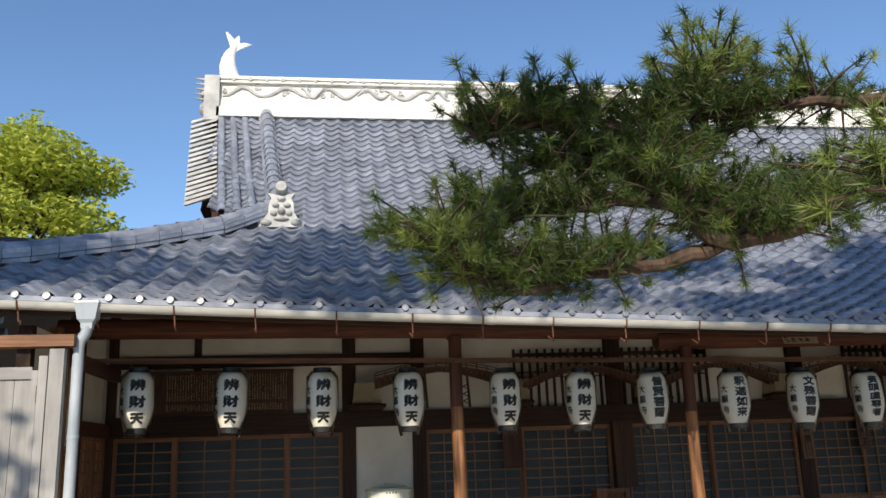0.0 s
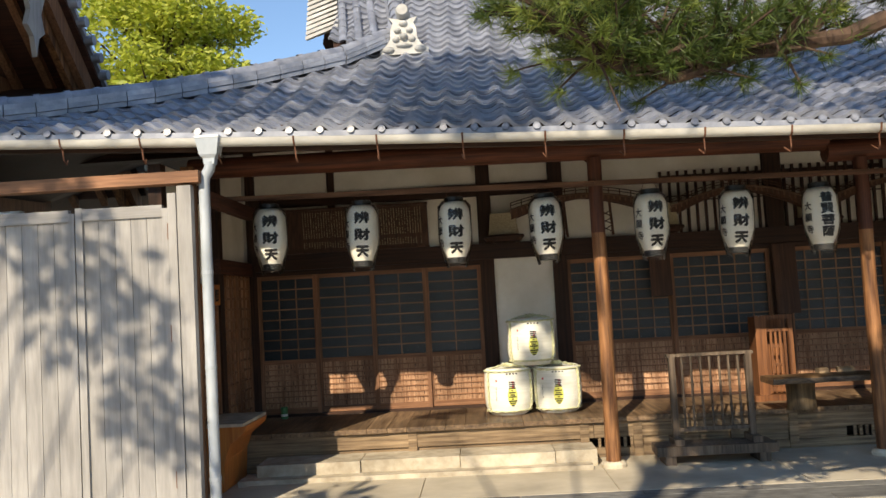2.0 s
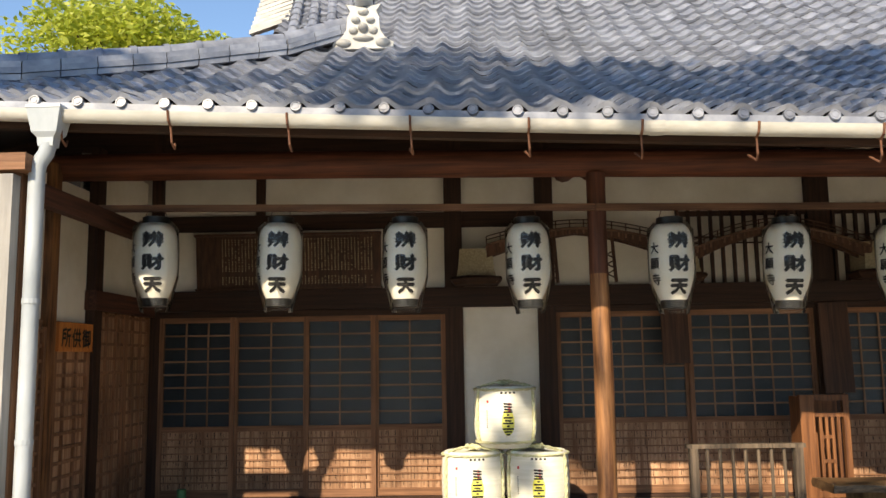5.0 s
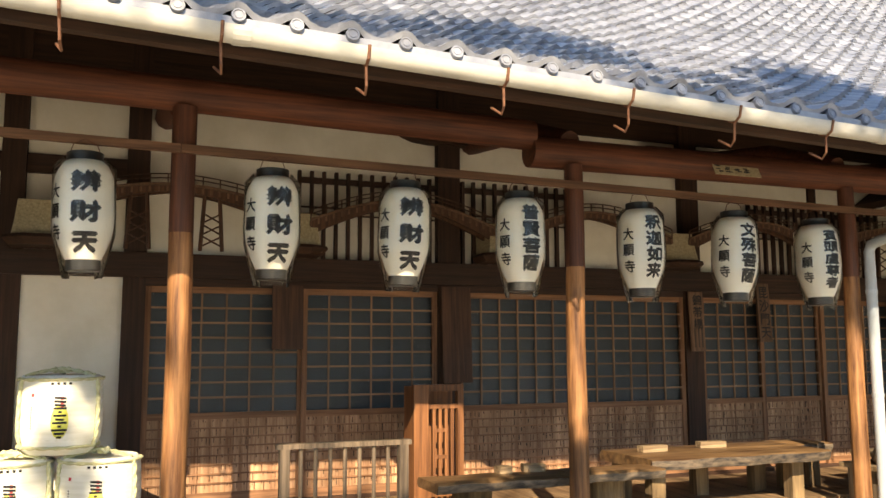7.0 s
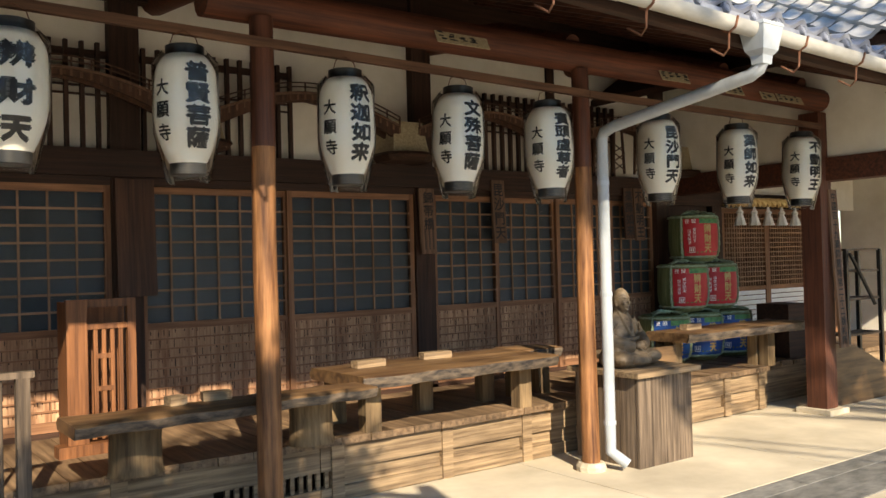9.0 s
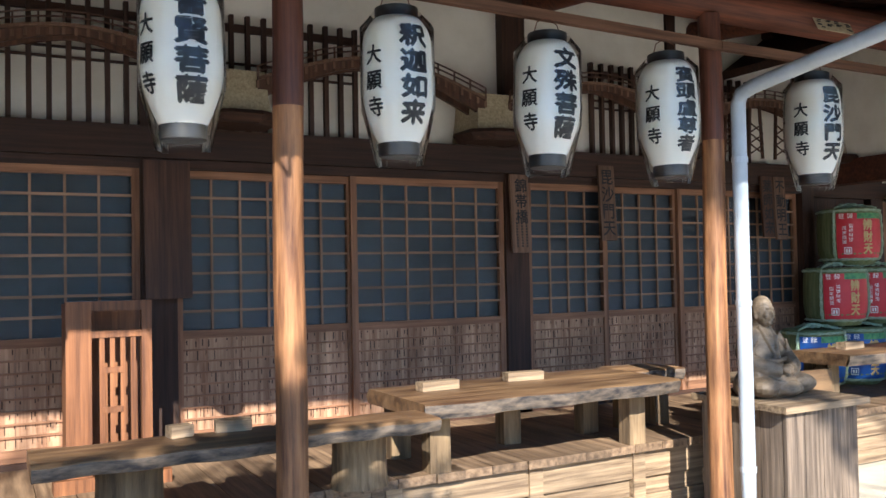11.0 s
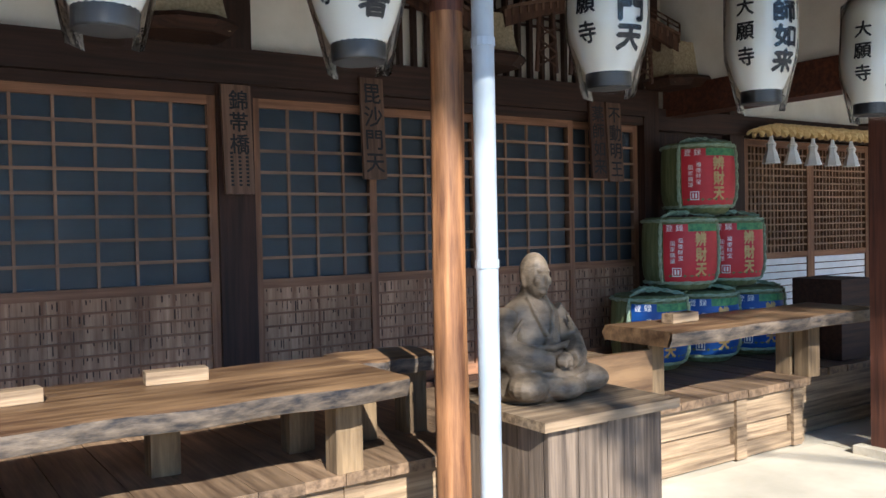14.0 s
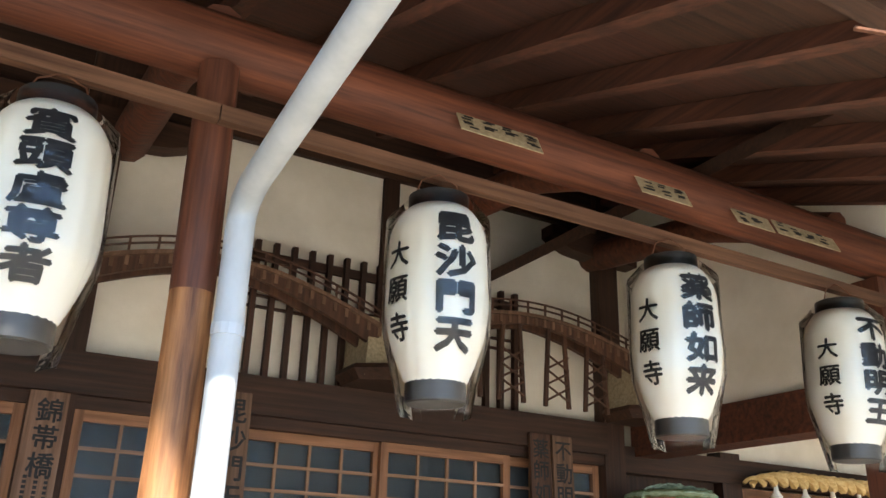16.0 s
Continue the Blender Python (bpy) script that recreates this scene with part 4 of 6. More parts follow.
gate = thing("gate", "silver-grey weathered board gate, closed", "gate")
for x0, x1 in ((-2.17, -1.38), (-2.97, -2.18)):
    for i in range(5):
        a = x0 + 0.05 + (x1 - x0 - 0.1) * i / 5
        bar("board", gate, M_GREYW, a + 0.002, a + (x1 - x0 - 0.1) / 5 - 0.002, 6.95, 6.975, 0.12, 2.56, 0.002)
    bar("stile", gate, M_GREYW, x0, x0 + 0.06, 6.925, 6.98, 0.02, 2.66, 0.004)
    bar("stile", gate, M_GREYW, x1 - 0.05, x1, 6.925, 6.98, 0.02, 2.62, 0.004)
    for a, b in ((2.55, 2.65), (0.04, 0.14)):
        bar("rail", gate, M_GREYX, x0 + 0.06, x1 - 0.05, 6.93, 6.982, a, b, 0.004)
bar("edge_post", gate, M_GREYW, -1.37, -1.30, 6.90, 7.0, 0.0, 2.74, 0.005)
bar("jamb", gate, M_GREYW, -1.295, -1.175, 6.915, 7.0, 0.0, 2.80, 0.005)
for z in (0.3, 1.5, 2.35):
    bar("hinge", gate, M_IRON, -1.383, -1.372, 6.915, 6.925, z, z + 0.14, 0)
bar("edge_post", gate, M_GREYW, -3.05, -2.98, 6.90, 7.0, 0.0, 2.74, 0.005)
fence = thing("board_fence", "grey weathered board fence beside the gate", "fence")
for i in range(22):
    bar("board", fence, M_GREYW, -3.2 - 0.16 * i, -3.2 - 0.16 * i + 0.156, 6.95, 6.98, 0.02, 2.64, 0.002)
bar("cap_rail", fence, M_GREYX, -6.8, -3.05, 6.92, 7.0, 2.64, 2.72, 0.004)
gframe = thing("timber_gateway", "brown timber gateway standing under the eave", "gateway")
bar("upright", gframe, M_DOOR, -1.27, -1.165, 7.004, 7.06, 0.0, 2.82, 0.006)
bar("head", gframe, M_DOORX, -6.5, -1.10, 6.9, 7.04, 2.82, 2.92, 0.008)
bar("brace", gframe, M_DARKY, -1.26, -1.18, 7.062, 9.0, 2.69, 2.82, 0.008)
hut = thing("neighbour_wall", "pale blue-grey wall beyond the gate", "wall", kind="structure")
bm = bmesh.new()
box(bm, -8, -3.4, 8.3, 8.4, 0, 2.86)
part("wall", bm, M_WHITEPRINT, hut)


# ---- lanterns ----
LAN_R, LAN_H = 0.160, 0.558


def lantern_radius(z):
    """z from 0 at the black foot to LAN_H."""
    f = z / LAN_H
    if f < 0.45:
        return 0.090 + (LAN_R - 0.090) * math.sin(math.pi / 2 * (f / 0.45) ** 0.95)
    if f < 0.78:
        return LAN_R - 0.006 * (f - 0.45) / 0.33
    return 0.095 + (LAN_R - 0.101) * math.cos(math.pi / 2 * ((f - 0.78) / 0.22)) ** 0.7


def wrap(bm, turn, z_top, lift=0.0025):
    """Bends flat lettering round the lantern; its top row at z_top."""
    xs = [v.co.x for v in bm.verts]
    if not xs:
        return bm
    for k in range(-6, 7):
        bmesh.ops.bisect_plane(bm, geom=bm.verts[:] + bm.edges[:] + bm.faces[:], plane_co=(k * 0.02, 0, 0), plane_no=(1, 0, 0))
    for v in bm.verts:
        z = z_top + v.co.z
        r = lantern_radius(max(0.02, min(LAN_H - 0.01, z))) + lift - v.co.y
        a = -math.pi / 2 + turn + v.co.x / LAN_R
        v.co = Vector((r * math.cos(a), r * math.sin(a), z))
    return bm


lan_profile = []
N_RIB = 30
for i in range(N_RIB * 2 + 1):
    z = LAN_H * i / (N_RIB * 2)
    lan_profile.append((lantern_radius(z) - (0.0016 if i % 2 else 0), z))


def rail_z(x):
    return 2.832 - 0.017 * min(x, 8.2)


def lantern(x, y, z, text, side, facing, label):
    d = thing("paper_lantern", label, "paper lantern", "row of lanterns under the eave", "", pose(x, y, z, 1.2 * math.sin(x * 7), 1.2 * math.cos(x * 5), facing))
    bm = bmesh.new()
    lathe(bm, lan_profile, 28, None, False)
    part("paper_body", bm, M_PAPER, d, smooth=50)
    bm = bmesh.new()
    lathe(bm, [(0.07, -0.055), (0.086, -0.055), (0.092, -0.05), (0.092, 0.012), (0.08, 0.014), (0.07, -0.045)], 24)
    part("foot_ring", bm, M_BLACK, d, "black lacquered foot ring", smooth=40)
    bm = bmesh.new()
    lathe(bm, [(0.08, LAN_H - 0.012), (0.097, LAN_H - 0.01), (0.097, LAN_H + 0.045), (0.085, LAN_H + 0.05), (0.075, LAN_H + 0.03)], 24)
    part("top_ring", bm, M_BLACK, d, "black lacquered top ring", smooth=40)
    bm = bmesh.new()
    tube(bm, [(-0.085, 0, LAN_H + 0.03), (-0.06, 0, LAN_H + 0.10), (0, 0, LAN_H + 0.13), (0.06, 0, LAN_H + 0.10), (0.085, 0, LAN_H + 0.03)], 0.003, 5)
    part("wire_handle", bm, M_IRON, d)
    bm = bmesh.new()
    hook = d.matrix_world.inverted() @ (Vector((x, 8.37, rail_z(x))) if x < 11 else Vector((x, y, under(x, y) + 0.09)))
    tube(bm, [(0, 0, LAN_H + 0.125), (0, 0, LAN_H + 0.13), hook], 0.003, 5)
    part("hanging_wire", bm, M_IRON, d)
    n = len(text)
    size, step, wide, heavy = {3: (0.116, 0.166, 1.40, 0.0085), 4: (0.103, 0.110, 1.35, 0.0060), 5: (0.087, 0.089, 1.55, 0.0042)}[n]
    for i, ch in enumerate(text):
        part("character", wrap(column(ch, size, step, wide, heavy), 0.0, LAN_H - 0.048 - i * step), M_INK, d, "large black brush character")
    for i, ch in enumerate(side):
        part("small_character", wrap(column(ch, 0.088, 0.112, 1.0, 0.0022), -1.20, LAN_H - 0.125 - i * 0.112), M_INK, d, "small black brush character")
    bm = bmesh.new()
    rng = random.Random(round(x * 10))
    rings = []
    for f, z in ((0.70, LAN_H + 0.02), (1.03, LAN_H * 0.93), (1.035, LAN_H * 0.7), (1.035, LAN_H * 0.45), (1.03, LAN_H * 0.28), (0.86, 0.05), (0.66, -0.09)):
        ring = []
        for k in range(20):
            a = 2 * math.pi * k / 20
            rr = max(LAN_R * f, lantern_radius(max(0.0, min(LAN_H, z))) + 0.008) * (1 + 0.018 * (rng.random() - 0.3))
            ring.append((rr * math.cos(a), rr * math.sin(a), z + 0.012 * (rng.random() - 0.5)))
        rings.append(ring)
    ring_loft(bm, rings, False)
    part("plastic_cover", bm, M_FILM, d, "clear crinkled plastic rain cover").visible_shadow = False
    return d


LX = [-0.86, 0.055, 0.985, 1.89, 2.92, 3.74, 4.56, 5.495, 6.295, 7.09, 8.23, 9.22, 10.165]
LT = ["辨財天"] * 6 + ["普賢菩薩", "釈迦如来", "文殊菩薩", "賓頭盧尊者", "毘沙門天", "薬師如来", "不動明王"]
for i, (x, t) in enumerate(zip(LX, LT)):
    lantern(x, 8.35, 2.150 - 0.0205 * min(x, 7.2), t, "大願寺", (12, 6, 5, 5, 8, 0, 3, 3, 1, -4, -8, -11, -10)[i], "white paper lantern in a plastic cover with black characters")
lantern(14.0, 8.9, 1.60, "大願寺", "大願寺", 30, "white paper lantern hung beside the wing")
rail = thing("lantern_rail", "thin brown wooden rail the lanterns hang from", "rail")
for a, b in ((-1.75, 2.39), (2.39, 7.5), (7.5, 10.55)):
    bm = bmesh.new()
    za, zb = rail_z(a), rail_z(b)
    ring_loft(bm, [[(x, 8.350, z - 0.025), (x, 8.388, z - 0.025), (x, 8.388, z + 0.025), (x, 8.350, z + 0.025)] for x, z in ((a, za), (b - 0.004, zb))])
    bevel(bm, 0.004)
    part("pole", bm, M_RAIL, rail)


# ---- barrels ----
def barrel(x, y, z, turn, wrap_mat, mat_body, rope_mat, style, label, group, tilt=0.0, r=0.268, h=0.515):
    d = thing("straw_barrel", label, "sake barrel", group, "", pose(x, y, z, tilt, 0, turn))
    prof = [(0.72, 0.0), (0.80, 0.03), (0.90, 0.10), (0.97, 0.2), (1.0, 0.34), (1.0, 0.62), (0.985, 0.8), (0.97, 0.90), (0.94, 0.97), (0.88, 1.0), (0.45, 0.975)]
    bm = bmesh.new()
    lathe(bm, [(a * r, b * h) for a, b in prof], 32)
    part("straw_body", bm, mat_body, d, smooth=45)

    def rad(f):
        for (a, b), (a2, b2) in zip(prof, prof[1:]):
            if b <= f <= b2 and b2 > b:
                return r * (a + (a2 - a) * (f - b) / (b2 - b))
        return r * 0.9

    def sheet(a0, a1, f0, f1, lift, name, mat, lab=""):
        b = bmesh.new()
        n = max(2, int(abs(a1 - a0) / 0.12))
        rows = []
        for j in range(7):
            f = f0 + (f1 - f0) * j / 6
            rows.append([((rad(f) + lift) * math.cos(-math.pi / 2 + a0 + (a1 - a0) * i / n), (rad(f) + lift) * math.sin(-math.pi / 2 + a0 + (a1 - a0) * i / n), f * h) for i in range(n + 1)])
        ring_loft(b, rows, False, False)
        part(name, b, mat, d, lab, smooth=True)

    def print_on(b, a, f_top, lift, name, mat):
        for k in range(-5, 6):
            bmesh.ops.bisect_plane(b, geom=b.verts[:] + b.edges[:] + b.faces[:], plane_co=(k * 0.03, 0, 0), plane_no=(1, 0, 0))
        for v in b.verts:
            zz = f_top * h + v.co.z
            rr = rad(max(0.05, min(0.95, zz / h))) + lift
            t = -math.pi / 2 + a + v.co.x / r
            v.co = Vector((rr * math.cos(t), rr * math.sin(t), zz))
        part(name, b, mat, d)

    if style == "white":
        sheet(-0.95, 0.95, 0.12, 0.88, 0.003, "printed_wrap", wrap_mat)
        b = bmesh.new()
        n = 24
        c = b.verts.new((0, 0, -0.15))
        rim = [b.verts.new((0.052 * math.cos(2 * math.pi * i / n), 0, -0.15 + 0.11 * math.sin(2 * math.pi * i / n))) for i in range(n)]
        for i in range(n):
            b.faces.new((c, rim[i], rim[(i + 1) % n]))
        print_on(b, 0.05, 0.72, 0.006, "yellow_oval", M_YELLOW)
        b = bmesh.new()
        for i, (wd, sl) in enumerate(((0.07, 0.3), (0.07, 0.3), (0.065, 0.3), (0.075, 0.0), (0.02, 0.0), (0.075, 0.0), (0.05, 0.2), (0.085, 0.0), (0.02, 0.0), (0.09, 0.0), (0.06, 0.0), (0.03, 0.0))):
            zc = -0.005 - i * 0.023
            b.faces.new([b.verts.new(p) for p in ((-wd / 2, 0, zc - 0.008), (wd / 2, 0, zc - 0.008 - 0.02 * sl), (wd / 2, 0, zc + 0.006 - 0.02 * sl), (-wd / 2, 0, zc + 0.006))])
        print_on(b, 0.05, 0.74, 0.009, "black_print", M_INK)
        b = bmesh.new()
        for i in range(9):
            zc = -0.06 - i * 0.017
            b.faces.new([b.verts.new(p) for p in ((-0.004, 0, zc), (0.005, 0, zc), (0.005, 0, zc + 0.009), (-0.004, 0, zc + 0.009))])
        print_on(b, -0.62, 0.72, 0.006, "small_print", M_INK)
        b = bmesh.new()
        for i in range(4):
            b.faces.new([b.verts.new(p) for p in ((-0.06 + 0.036 * i, 0, -0.008), (-0.042 + 0.036 * i, 0, -0.008), (-0.042 + 0.036 * i, 0, 0.008), (-0.06 + 0.036 * i, 0, 0.008))])
        print_on(b, 0.05, 0.90, 0.006, "top_print", M_INK)
        b = bmesh.new()
        for dx, dz, wd, ht in ((0.0, 0.0, 0.02, 0.022), (0.185, -0.02, 0.018, 0.08)):
            for k in range(3 if ht > 0.05 else 1):
                hh = ht / 3.6 if ht > 0.05 else ht
                zz = dz - k * 0.027
                b.faces.new([b.verts.new(p) for p in ((dx - wd / 2, 0, zz - hh), (dx + wd / 2, 0, zz - hh), (dx + wd / 2, 0, zz), (dx - wd / 2, 0, zz))])
        print_on(b, -0.6, 0.78, 0.006, "red_mark", M_REDPRINT)
    else:
        sheet(-0.95, 0.95, 0.12, 0.90, 0.003, "printed_wrap", wrap_mat)
        sheet(-0.95, 0.95, 0.80, 0.90, 0.006, "leaf_band", M_LEAFBAND)
        sheet(-0.95, -0.30, 0.80, 0.90, 0.0075, "title_band", wrap_mat)
        print_on(column("登", 0.05, 0.05), -0.78, 0.90, 0.010, "white_print", M_WHITEPRINT)
        print_on(column("録", 0.05, 0.05), -0.52, 0.90, 0.010, "white_print", M_WHITEPRINT)
        print_on(column("辨財天", 0.10, 0.105, 0.9, 0.004), 0.06, 0.80, 0.007, "gold_inscription", M_GOLD)
        print_on(column("福徳財宝", 0.036, 0.04), -0.50, 0.72, 0.007, "white_print", M_WHITEPRINT)
        print_on(column("国家鎮護", 0.036, 0.04), -0.70, 0.68, 0.007, "white_print", M_WHITEPRINT)
        b = bmesh.new()
        for u0, u1, v0, v1 in ((-0.03, 0.03, 0.024, 0.03), (-0.03, 0.03, -0.03, -0.024), (-0.03, -0.025, -0.024, 0.024), (0.025, 0.03, -0.024, 0.024), (-0.016, -0.004, -0.016, 0.016), (0.004, 0.016, -0.016, 0.016)):
            b.faces.new([b.verts.new(p) for p in ((u0, 0, v0), (u1, 0, v0), (u1, 0, v1), (u0, 0, v1))])
        print_on(b, -0.6, 0.25, 0.007, "seal_print", M_WHITEPRINT)
    # ropes round the ends and over the top
    def rope_line(pts, rr, lab=""):
        b = bmesh.new()
        for ph in (0, math.pi):
            tube(b, [Vector(p) + Vector((0.5 * rr * math.cos(ph + i * 1.1), 0.5 * rr * math.sin(ph + i * 1.1), 0.5 * rr * math.cos(ph + i * 1.1 + 1))) for i, p in enumerate(pts)], rr * 0.7, 5)
        part("rope", b, rope_mat, d, lab, smooth=True)

    for f in (0.10, 0.95):
        rr = rad(f) + 0.008
        rope_line([(rr * math.cos(2 * math.pi * i / 48), rr * math.sin(2 * math.pi * i / 48), f * h) for i in range(49)], 0.012)
    for a in (-1.02, 1.02, math.pi):
        rope_line([((rad(f) + 0.012) * math.cos(-math.pi / 2 + a), (rad(f) + 0.012) * math.sin(-math.pi / 2 + a), f * h) for f in (0.1 + 0.85 * i / 16 for i in range(17))], 0.013)
        rope_line([((r * 0.9 * (1 - i / 10)) * math.cos(-math.pi / 2 + a), (r * 0.9 * (1 - i / 10)) * math.sin(-math.pi / 2 + a), h * 1.0 + 0.035 * math.sin(math.pi / 2 * i / 10)) for i in range(11)], 0.013)
    b = bmesh.new()
    for k in range(3):
        tube(b, [(0.05 * math.cos(t + k), 0.05 * math.sin(t * 0.7 + k), h + 0.03 + 0.012 * math.sin(3 * t)) for t in (0.6 * i for i in range(9))], 0.014, 5)
    part("knot", b, rope_mat, d, smooth=True)
    return d


WL = "white straw-wrapped sake barrel with black and yellow print"
barrel(1.455, 9.62, DECK, 4, M_STRAWW, M_STRAWW, M_ROPE, "white", WL, "stack of white barrels")
barrel(2.005, 9.62, DECK, -6, M_STRAWW, M_STRAWW, M_ROPE, "white", WL, "stack of white barrels")
barrel(1.74, 9.64, DECK + 0.54, 0, M_STRAWW, M_STRAWW, M_ROPE, "white", "white straw-wrapped sake barrel resting on two others", "stack of white barrels")
for x in (10.17, 10.72, 11.25):
    barrel(x, 9.95, DECK, -18, M_BLUEWRAP, M_GREENMAT, M_GREENROPE, "print", "green straw barrel with blue printed wrap", "stack of coloured barrels", r=0.258, h=0.505)
for x in (10.50, 11.02):
    barrel(x, 9.96, DECK + 0.525, -18, M_REDWRAP, M_GREENMAT, M_GREENROPE, "print", "green straw barrel with red printed wrap", "stack of coloured barrels", r=0.258, h=0.505)
barrel(10.72, 9.97, DECK + 1.05, -20, M_REDWRAP, M_GREENMAT, M_GREENROPE, "print", "green straw barrel with red wrap on top of the stack", "stack of coloured barrels", r=0.258, h=0.505)


# ---- slab tables and benches ----
def slab_top(parent, x0, x1, y0, y1, z0, z1, seed, name="slab"):
    rng = random.Random(seed)
    bm = bmesh.new()
    n = 14
    rows = []
    for i in range(n + 1):
        x = x0 + (x1 - x0) * i / n
        o = 0.018 * math.sin(i * 1.3 + seed) + 0.012 * (rng.random() - 0.5)
        o2 = 0.015 * math.sin(i * 0.9 + seed * 2)
        rows.append([(x, y0 + o + 0.02, z0), (x, y0 + o + 0.002, (z0 + z1) / 2), (x, y0 + o - 0.002, z1 - 0.006), (x, y0 + o + 0.008, z1), (x, y1 + o2 - 0.03, z1), (x, y1 + o2, (z0 + z1) / 2), (x, y1 + o2 - 0.02, z0)])
    ring_loft(bm, rows)
    edge = bmesh.new()
    ring_loft(edge, [[(r[0][0], r[0][1] - 0.004, z0 + 0.002), (r[1][0], r[1][1] - 0.006, r[1][2]), (r[2][0], r[2][1] - 0.004, r[2][2] - 0.004), (r[2][0], r[2][1] + 0.006, r[2][2] - 0.004), (r[0][0], r[0][1] + 0.01, z0 + 0.004)] for r in rows])
    part("bark_edge", edge, M_EDGE, parent, "dark mottled live edge", smooth=50)
    return part(name, bm, M_SLAB, parent, "live-edge wooden slab", smooth=35)


def slab_table(x0, x1, y0, y1, zt, legs, label, seed, at_floor=DECK, th=0.082):
    d = thing("slab_table", label, "low table", "slab tables on the veranda")
    slab_top(d, x0, x1, y0, y1, zt - th, zt, seed)
    for lx, ly in legs:
        bar("leg", d, M_STUMP, lx - 0.06, lx + 0.06, ly - 0.05, ly + 0.05, at_floor, zt - th, 0.008)
    return d


slab_table(5.80, 7.50, 8.73, 9.50, 0.81, ((5.98, 8.98), (5.95, 9.40), (7.32, 8.98), (7.30, 9.40), (6.7, 9.40)), "low slab table with a dark live edge on the veranda", 2)
slab_table(9.06, 10.92, 8.76, 9.25, 0.85, ((9.22, 9.07), (9.24, 9.19), (10.66, 9.07), (10.64, 9.19)), "low slab table before the coloured barrels", 7)
slab_table(7.52, 8.0, 9.25, 9.62, 0.80, ((7.62, 9.4), (7.9, 9.4)), "short slab seat beside the long table", 12)
bench = thing("slab_bench", "long slab bench resting on log stumps", "bench")
slab_top(bench, 4.02, 5.05, 8.50, 8.88, 0.705, 0.77, 4)
slab_top(bench, 5.06, 5.80, 8.56, 8.90, 0.705, 0.77, 9)
for sx, sy in ((4.42, 8.98), (5.52, 9.02)):
    bm = bmesh.new()
    rings = []
    for z, rr in ((DECK, 0.155), (DECK + 0.04, 0.145), (0.6, 0.14), (0.703, 0.15)):
        rings.append([(sx + rr * math.cos(a) * (1 + 0.06 * noise.noise((math.cos(a) * 1.5, math.sin(a) * 1.5, sx))), sy - 0.09 + rr * 0.8 * math.sin(a), z) for a in (2 * math.pi * i / 18 for i in range(18))])
    ring_loft(bm, rings)
    part("stump", bm, M_STUMP, bench, "barked log stump", smooth=50)
for x, y, z, w, t in ((4.62, 8.8, 0.772, 0.10, 10), (4.86, 8.82, 0.772, 0.16, -8), (6.10, 9.18, 0.812, 0.24, 4), (6.72, 9.25, 0.812, 0.24, -6), (9.45, 9.05, 0.852, 0.22, 3)):
    d = thing("wood_block", "small plain wooden block lying on a slab", "wood block", "loose wooden blocks", "", pose(x, y, z, 0, 0, t))
    bar("block", d, M_DECKX, -w / 2, w / 2, -0.04, 0.04, 0, 0.05, 0.004)


# ---- upper wall: barred windows and the model bridge ----
def barred_window(x0, x1, z0, z1):
    d = thing("barred_window", "dark vertical window bars against pale plaster", "window", "barred windows", "structure")
    for z in (z1 - 0.07, (z0 + z1) / 2 + 0.08, (z0 + z1) / 2 + 0.02):
        t = 0.05 if z > z1 - 0.1 else 0.012
        bar("rail", d, M_DARKX, x0, x1, W + 0.02, W + 0.045, z, z + t, 0.002)
    n = round((x1 - x0) / 0.105)
    for i in range(n + 1):
        x = x0 + (x1 - x0) * i / n
        bar("bar", d, M_DARK, x - 0.014, x + 0.014, W - 0.01, W + 0.03, z0, z1 + 0.03, 0.002)
    return d


barred_window(3.46, 6.10, 2.38, 3.10)
barred_window(8.12, 9.86, 2.38, 3.08)

bridge = thing("model_bridge", "dark wooden model of an arched bridge on stone piers", "bridge model")
PIERS = [1.52, 3.40, 5.24, 7.06, 8.92, 10.70]
BY = W - 0.26
for x in PIERS:
    p = bmesh.new()
    ring_loft(p, [[(x - w, BY - d, z), (x + w, BY - d, z), (x + w, W + 0.05, z), (x - w, W + 0.05, z)] for w, d, z in ((0.19, 0.06, 2.40), (0.165, 0.03, 2.55), (0.15, 0.0, 2.72))])
    bevel(p, 0.012)
    part("pier", p, M_PIER, bridge, "sandy stone pier")
    p = bmesh.new()
    ring_loft(p, [[(x - w, BY - d * 0.3, z), (x - w * 0.4, BY - d, z), (x + w * 0.4, BY - d, z), (x + w, BY - d * 0.3, z), (x + w, W - 0.06, z), (x - w, W - 0.06, z)] for w, d, z in ((0.20, 0.10, 2.381), (0.24, 0.16, 2.43), (0.23, 0.14, 2.455))])
    part("pier_foot", p, M_DARKX, bridge, "dark boat-shaped pier foot")


def arch_z(f, rise, base=2.70):
    return base + rise * math.sin(math.pi * f)


